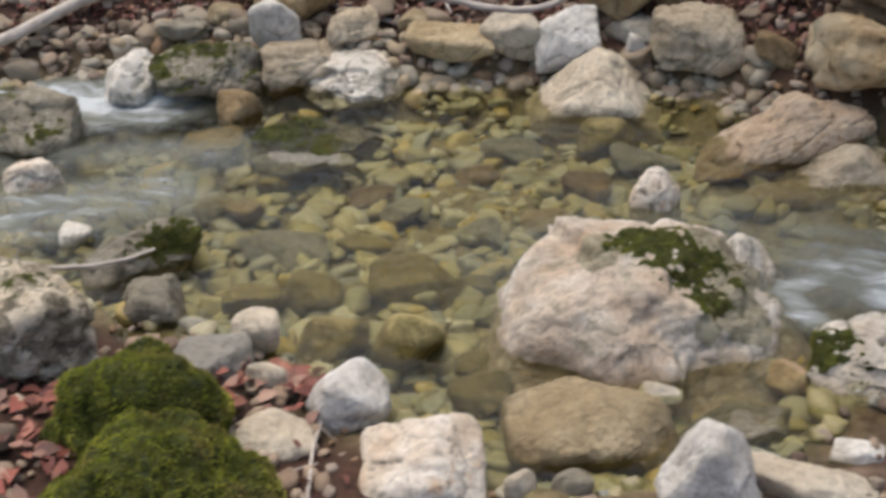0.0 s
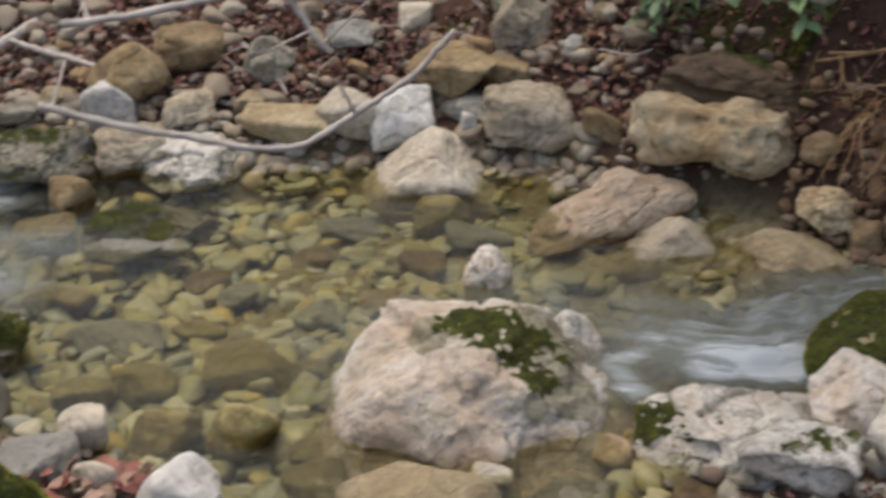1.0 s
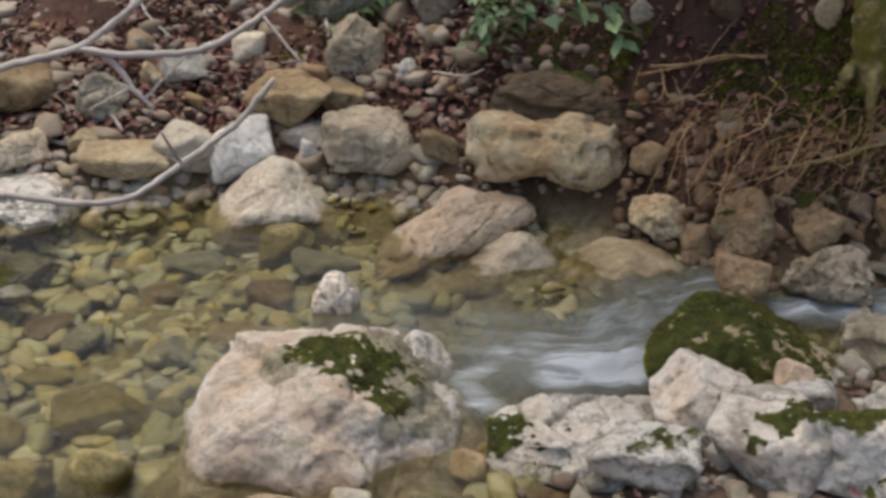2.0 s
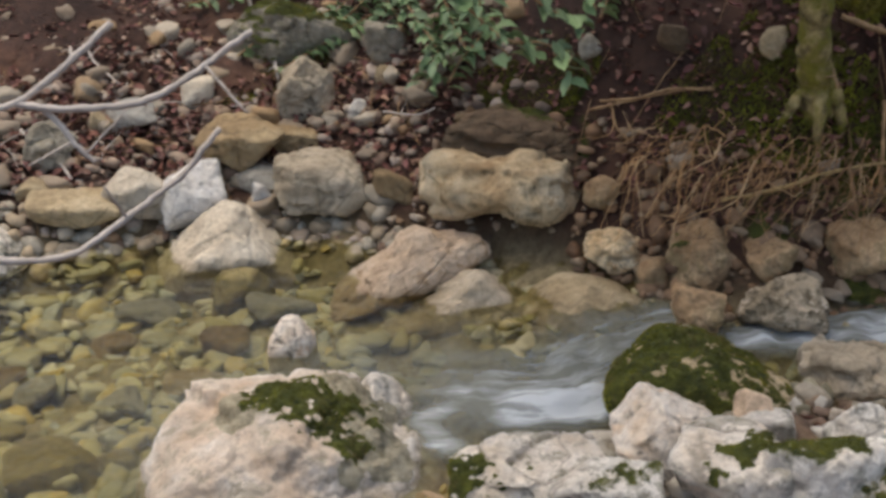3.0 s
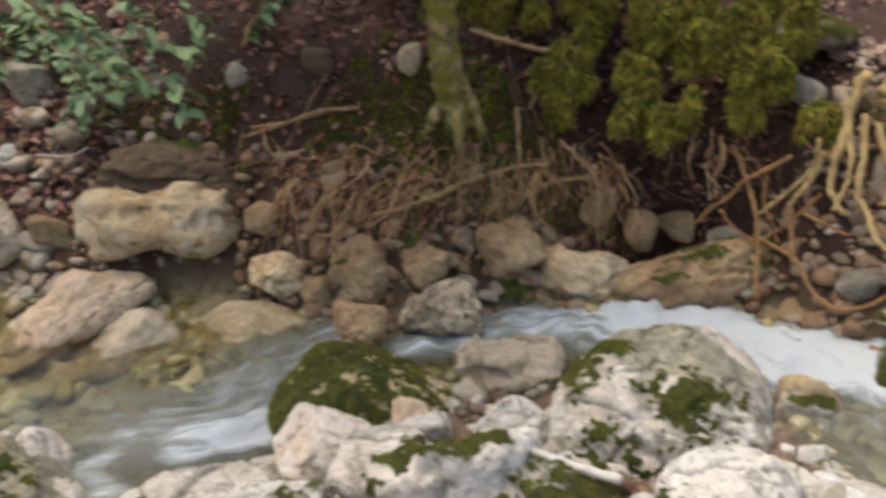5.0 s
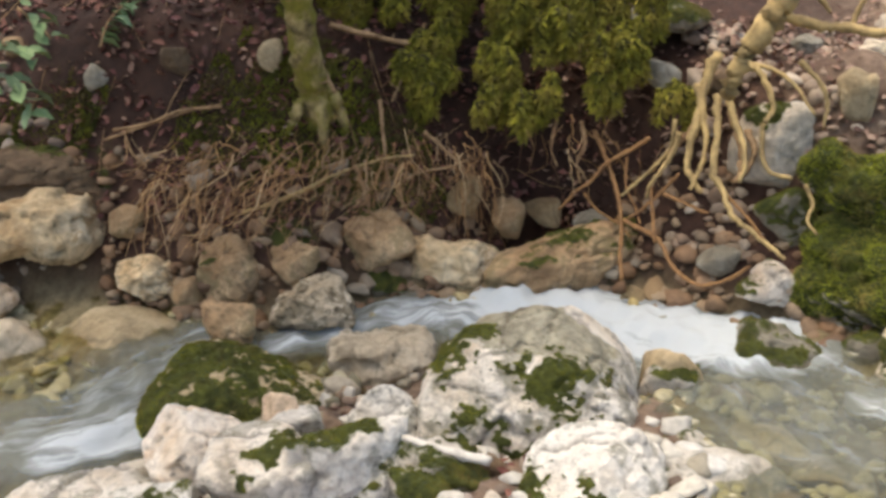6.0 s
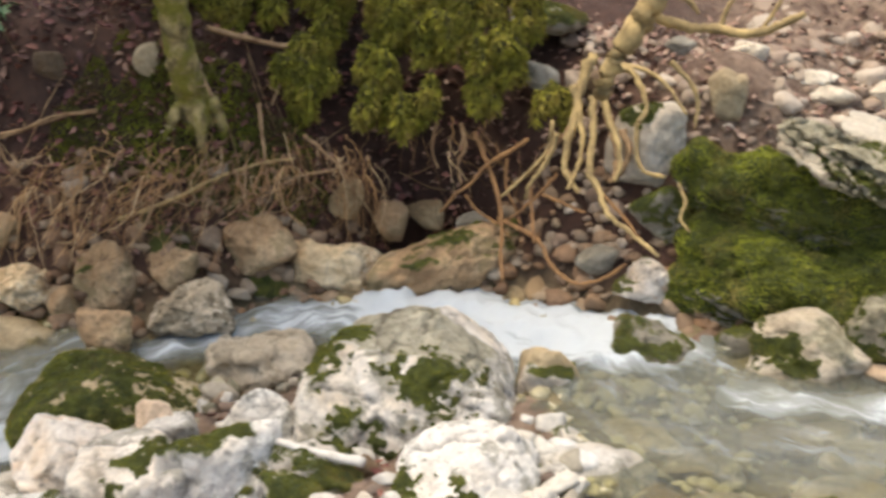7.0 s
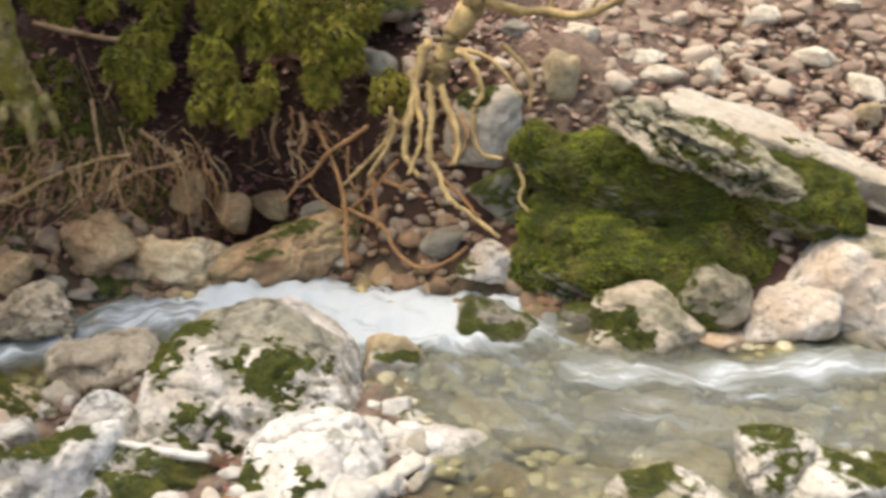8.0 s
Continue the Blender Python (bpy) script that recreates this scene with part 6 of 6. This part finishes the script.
def sow_stones(name, label, count, area, keep, low, high, material, seed, level=2, sink=0.2, sharp=14, flat=0.65):
    at = sown(count, *area, keep, seed)
    sizes = np.random.default_rng(seed).lognormal(math.log((low * high) ** 0.5), 0.38, len(at)).clip(low, high)
    at[:, 2] += sizes * (0.3 - sink)
    ob = new(name, mesh_of(name, *scatter_stones(at, sizes, seed, level, sharp, flat=flat), material))
    tagged(ob, label, "stones", kind="stuff")


sow_stones("bed_pebbles", "olive and brown pebbles covering the pool bed", 2100, (-1.7, 1.4, 1.6, 4.1), off_the_chute, 0.025, 0.12, PEBBLES, 41, level=3, sharp=18, flat=0.25)
sow_stones("bed_pebbles", "pale pebbles on the bed of the channel", 300, (1.3, 2.9, 1.4, 2.9), in_water, 0.02, 0.07, PEBBLES, 42, sharp=16, flat=0.3)
sow_stones("bed_pebbles", "cream and tan pebbles on the bed of the upper pool", 1100, (2.0, 4.2, -0.4, 1.5), in_water, 0.02, 0.08, POOL, 43, sharp=16, flat=0.3)
sow_stones("bank_rubble", "brown and grey rubble on the far bank", 3000, (-1.9, 1.6, 3.2, 5.2), lambda x, y, far, near: (far > -0.03) & (far < 1.4), 0.015, 0.085, RUBBLE, 44, sharp=22)
sow_stones("bank_rubble", "earthy stones in the steep bank", 520, (1.5, 3.1, 1.6, 3.5), lambda x, y, far, near: (far > -0.03) & (far < 0.3), 0.015, 0.08, EARTH_RUBBLE, 45, sharp=20)
sow_stones("scree", "pale limestone rubble on the slope", 3000, (2.9, 5.5, -0.5, 3.4), lambda x, y, far, near: (far > 0.12) & (far < 2.0) & (y < 2.2 + 0.6 * (x - 3.2)), 0.015, 0.09, SLOPE, 46, sink=0.34, sharp=24)
sow_stones("shore_gravel", "mixed gravel along the near shore", 900, (-1.4, 3.2, -0.2, 2.4), lambda x, y, far, near: (near > -0.05) & (near < 0.45), 0.012, 0.06, RUBBLE, 47)
sow_stones("shore_gravel", "white broken stones between the near rocks", 420, (0.9, 2.8, 0.4, 2.2), lambda x, y, far, near: (near > -0.05) & (near < 0.6), 0.025, 0.1, WHITE_RUBBLE, 48, level=3, sharp=26)

sow_stones("shore_gravel", "flat grey and brown gravel along the far waterline", 430, (-1.6, 1.1, 2.6, 4.4), lambda x, y, far, near: (far > -0.1) & (far < 0.14), 0.025, 0.1, GRAVEL, 49, sink=0.28, sharp=20)
sow_stones("shore_gravel", "wet stones at the foot of the steep bank", 140, (1.6, 3.2, 1.2, 3.0), lambda x, y, far, near: (far > -0.06) & (far < 0.16), 0.03, 0.1, EARTH_RUBBLE, 50, sink=0.3, sharp=20)
sow_stones("bed_pebbles", "brown pebbles on the bed of the lower brook", 900, (-5.0, -1.6, 2.6, 5.4), in_water, 0.03, 0.12, PEBBLES, 81, sharp=16, flat=0.3)
sow_stones("bed_pebbles", "brown pebbles on the bed of the upper brook", 700, (3.2, 6.5, -2.8, 0.4), in_water, 0.03, 0.12, POOL, 82, sharp=16, flat=0.3)
sow_stones("shore_gravel", "scattered stones on the near bank", 900, (-5.0, 4.0, -4.0, 3.8), lambda x, y, far, near: (near > 0.2) & (near < 3.5), 0.02, 0.1, RUBBLE, 83)
sow_stones("bank_rubble", "scattered stones on the wooded slope", 900, (-5.0, 4.0, 1.8, 8.0), lambda x, y, far, near: (far > 0.6) & (far < 4.0), 0.02, 0.12, RUBBLE, 84)
sow_stones("shore_gravel", "small stones among the red leaves", 200, (-1.4, -0.3, 1.3, 2.3), lambda x, y, far, near: (near > 0.0) & (near < 0.8), 0.015, 0.06, SLOPE, 85)


def sow_leaves(name, label, count, area, keep, low, high, material, seed):
    at = sown(count, *area, keep, seed)
    rng = np.random.default_rng(seed)
    sizes = rng.uniform(low, high, len(at))
    at[:, 2] += rng.uniform(0.008, 0.03, len(at))
    turns = np.stack([rng.normal(0, 0.45, len(at)), rng.normal(0, 0.45, len(at)), rng.uniform(0, 6.3, len(at))], 1)
    tagged(new(name, mesh_of(name, *scatter_leaves(at, sizes, turns, seed, 0.6), material, True)), label, "dead leaves", kind="stuff")


sow_leaves("leaf_litter", "dull purple-brown dead leaves on the far bank", 24000, (-1.6, 3.1, 2.2, 6.2), lambda x, y, far, near: (far > 0.16) & (far < 2.6), 0.02, 0.05, LITTER, 51)
sow_leaves("leaf_litter", "brown dead leaves strewn on the near bank", 3500, (-4.0, 3.5, -3.5, 2.6), lambda x, y, far, near: (near > 0.15) & (near < 3.2), 0.025, 0.06, LITTER, 53)
sow_leaves("leaf_litter", "pale brown dead leaves among the rubble of the slope", 6000, (2.9, 5.0, 0.2, 3.2), lambda x, y, far, near: (far > 0.3) & (far < 1.6), 0.015, 0.04, LITTER_PALE, 52)
sow_leaves("leaf_litter", "paler dry leaves among the stones of the far bank", 2500, (-1.6, 3.1, 2.2, 6.2), lambda x, y, far, near: (far > 0.1) & (far < 2.2), 0.015, 0.035, LITTER_PALE, 54)


def sow_twigs(label, count, area, keep, material, seed):
    """Fallen bits of twig lying about."""
    rng = np.random.default_rng(seed)
    pieces = []
    for n, at in enumerate(sown(count, *area, keep, seed)):
        turn, long = rng.uniform(0, 6.3), rng.uniform(0.03, 0.1)
        way = np.array([math.cos(turn), math.sin(turn), 0]) * long
        a, c = at - way, at + way
        for p in (a, c):
            p[2] = float(ground_height(p[0], p[1])) + 0.022
        r = rng.uniform(0.0012, 0.003)
        pieces.append(tube([a, (a + c) / 2 + rng.normal(size=3) * 0.01, c], r, r * 0.6, seed + n, 4, 0.5))
    tagged(new("twigs", mesh_of("twigs", *joined(pieces), material)), label, "twigs", kind="stuff")


sow_twigs("short broken twigs strewn on the far bank", 420, (-1.6, 3.0, 2.3, 5.5), lambda x, y, far, near: (far > 0.08) & (far < 1.8), ROOT_DULL, 56)
sow_twigs("pale broken twigs on the far bank", 70, (-1.6, 1.4, 3.2, 5.0), lambda x, y, far, near: (far > 0.08) & (far < 1.6), TWIG, 57)
dead_leaf_meshes = [mesh_of("dead_leaf", *leaf_shape(1.0, 600 + i, 0.62), LITTER_RED) for i in range(6)]


def red_leaves(count, x0, x1, y0, y1, seed):
    """Single reddish leaves lying on the near shore."""
    rng = np.random.default_rng(seed)
    for n in range(count):
        x, y = rng.uniform(x0, x1), rng.uniform(y0, y1)
        z = float(ground_height(x, y)) + rng.uniform(0.012, 0.035)
        size = rng.uniform(0.035, 0.07)
        ob = new("dead_leaf", dead_leaf_meshes[rng.integers(6)])
        ob.matrix_basis = Matrix.LocRotScale((x, y, z), Euler((rng.normal(0, 0.3), rng.normal(0, 0.3), rng.uniform(0, 6.3))), (size, size, size))
        tagged(ob, "curled reddish brown dead leaf on the near shore", "dead leaf", "red leaves on the near shore", "thing")


red_leaves(260, -1.25, -0.72, 1.4, 2.0, 61)
red_leaves(60, -0.62, -0.32, 1.9, 2.2, 62)

# single pebbles of the bed and stones of the slope, the ones nearest to the walk
pebble_meshes = [mesh_of("pebble", *stone_shape(900 + i, 3, 16, 10, 0.06), PEBBLE_ONE) for i in range(14)]
scree_meshes = [mesh_of("scree_stone", *stone_shape(950 + i, 3, 24, 9, 0.07), SLOPE_ONE) for i in range(10)]


def single_stones(name, meshes, count, area, keep, low, high, seed):
    rng = np.random.default_rng(seed)
    for at in sown(count, *area, keep, seed):
        size = rng.uniform(low, high)
        m = Matrix.LocRotScale(at + np.array([0, 0, size * 0.08]), Euler((rng.uniform(-0.3, 0.3), rng.uniform(-0.3, 0.3), rng.uniform(0, 6.3))),
                               (size / 2, size / 2 * rng.uniform(0.6, 0.9), size / 2 * rng.uniform(0.4, 0.7)))
        part(name, meshes[rng.integers(len(meshes))], ground, "", m)


single_stones("pebble", pebble_meshes, 260, (-0.8, 1.0, 1.9, 3.3), lambda x, y, far, near: (far < -0.1) & (near < -0.05), 0.05, 0.11, 71)
single_stones("scree_stone", scree_meshes, 220, (3.1, 4.6, 0.4, 2.4), lambda x, y, far, near: (far > 0.2) & (far < 1.6) & (y < 1.5 + 0.6 * (x - 3.2)), 0.04, 0.11, 72)
bank_meshes = [mesh_of("bank_stone", *stone_shape(980 + i, 3, 20, 10, 0.07), BANK_ONE) for i in range(12)]
single_stones("bank_stone", bank_meshes, 240, (-1.8, 1.6, 3.3, 5.4), lambda x, y, far, near: (far > 0.0) & (far < 1.3), 0.05, 0.14, 73)
single_stones("bank_stone", bank_meshes, 28, (1.5, 2.9, 1.8, 3.3), lambda x, y, far, near: (far > 0.0) & (far < 0.3), 0.04, 0.1, 74)
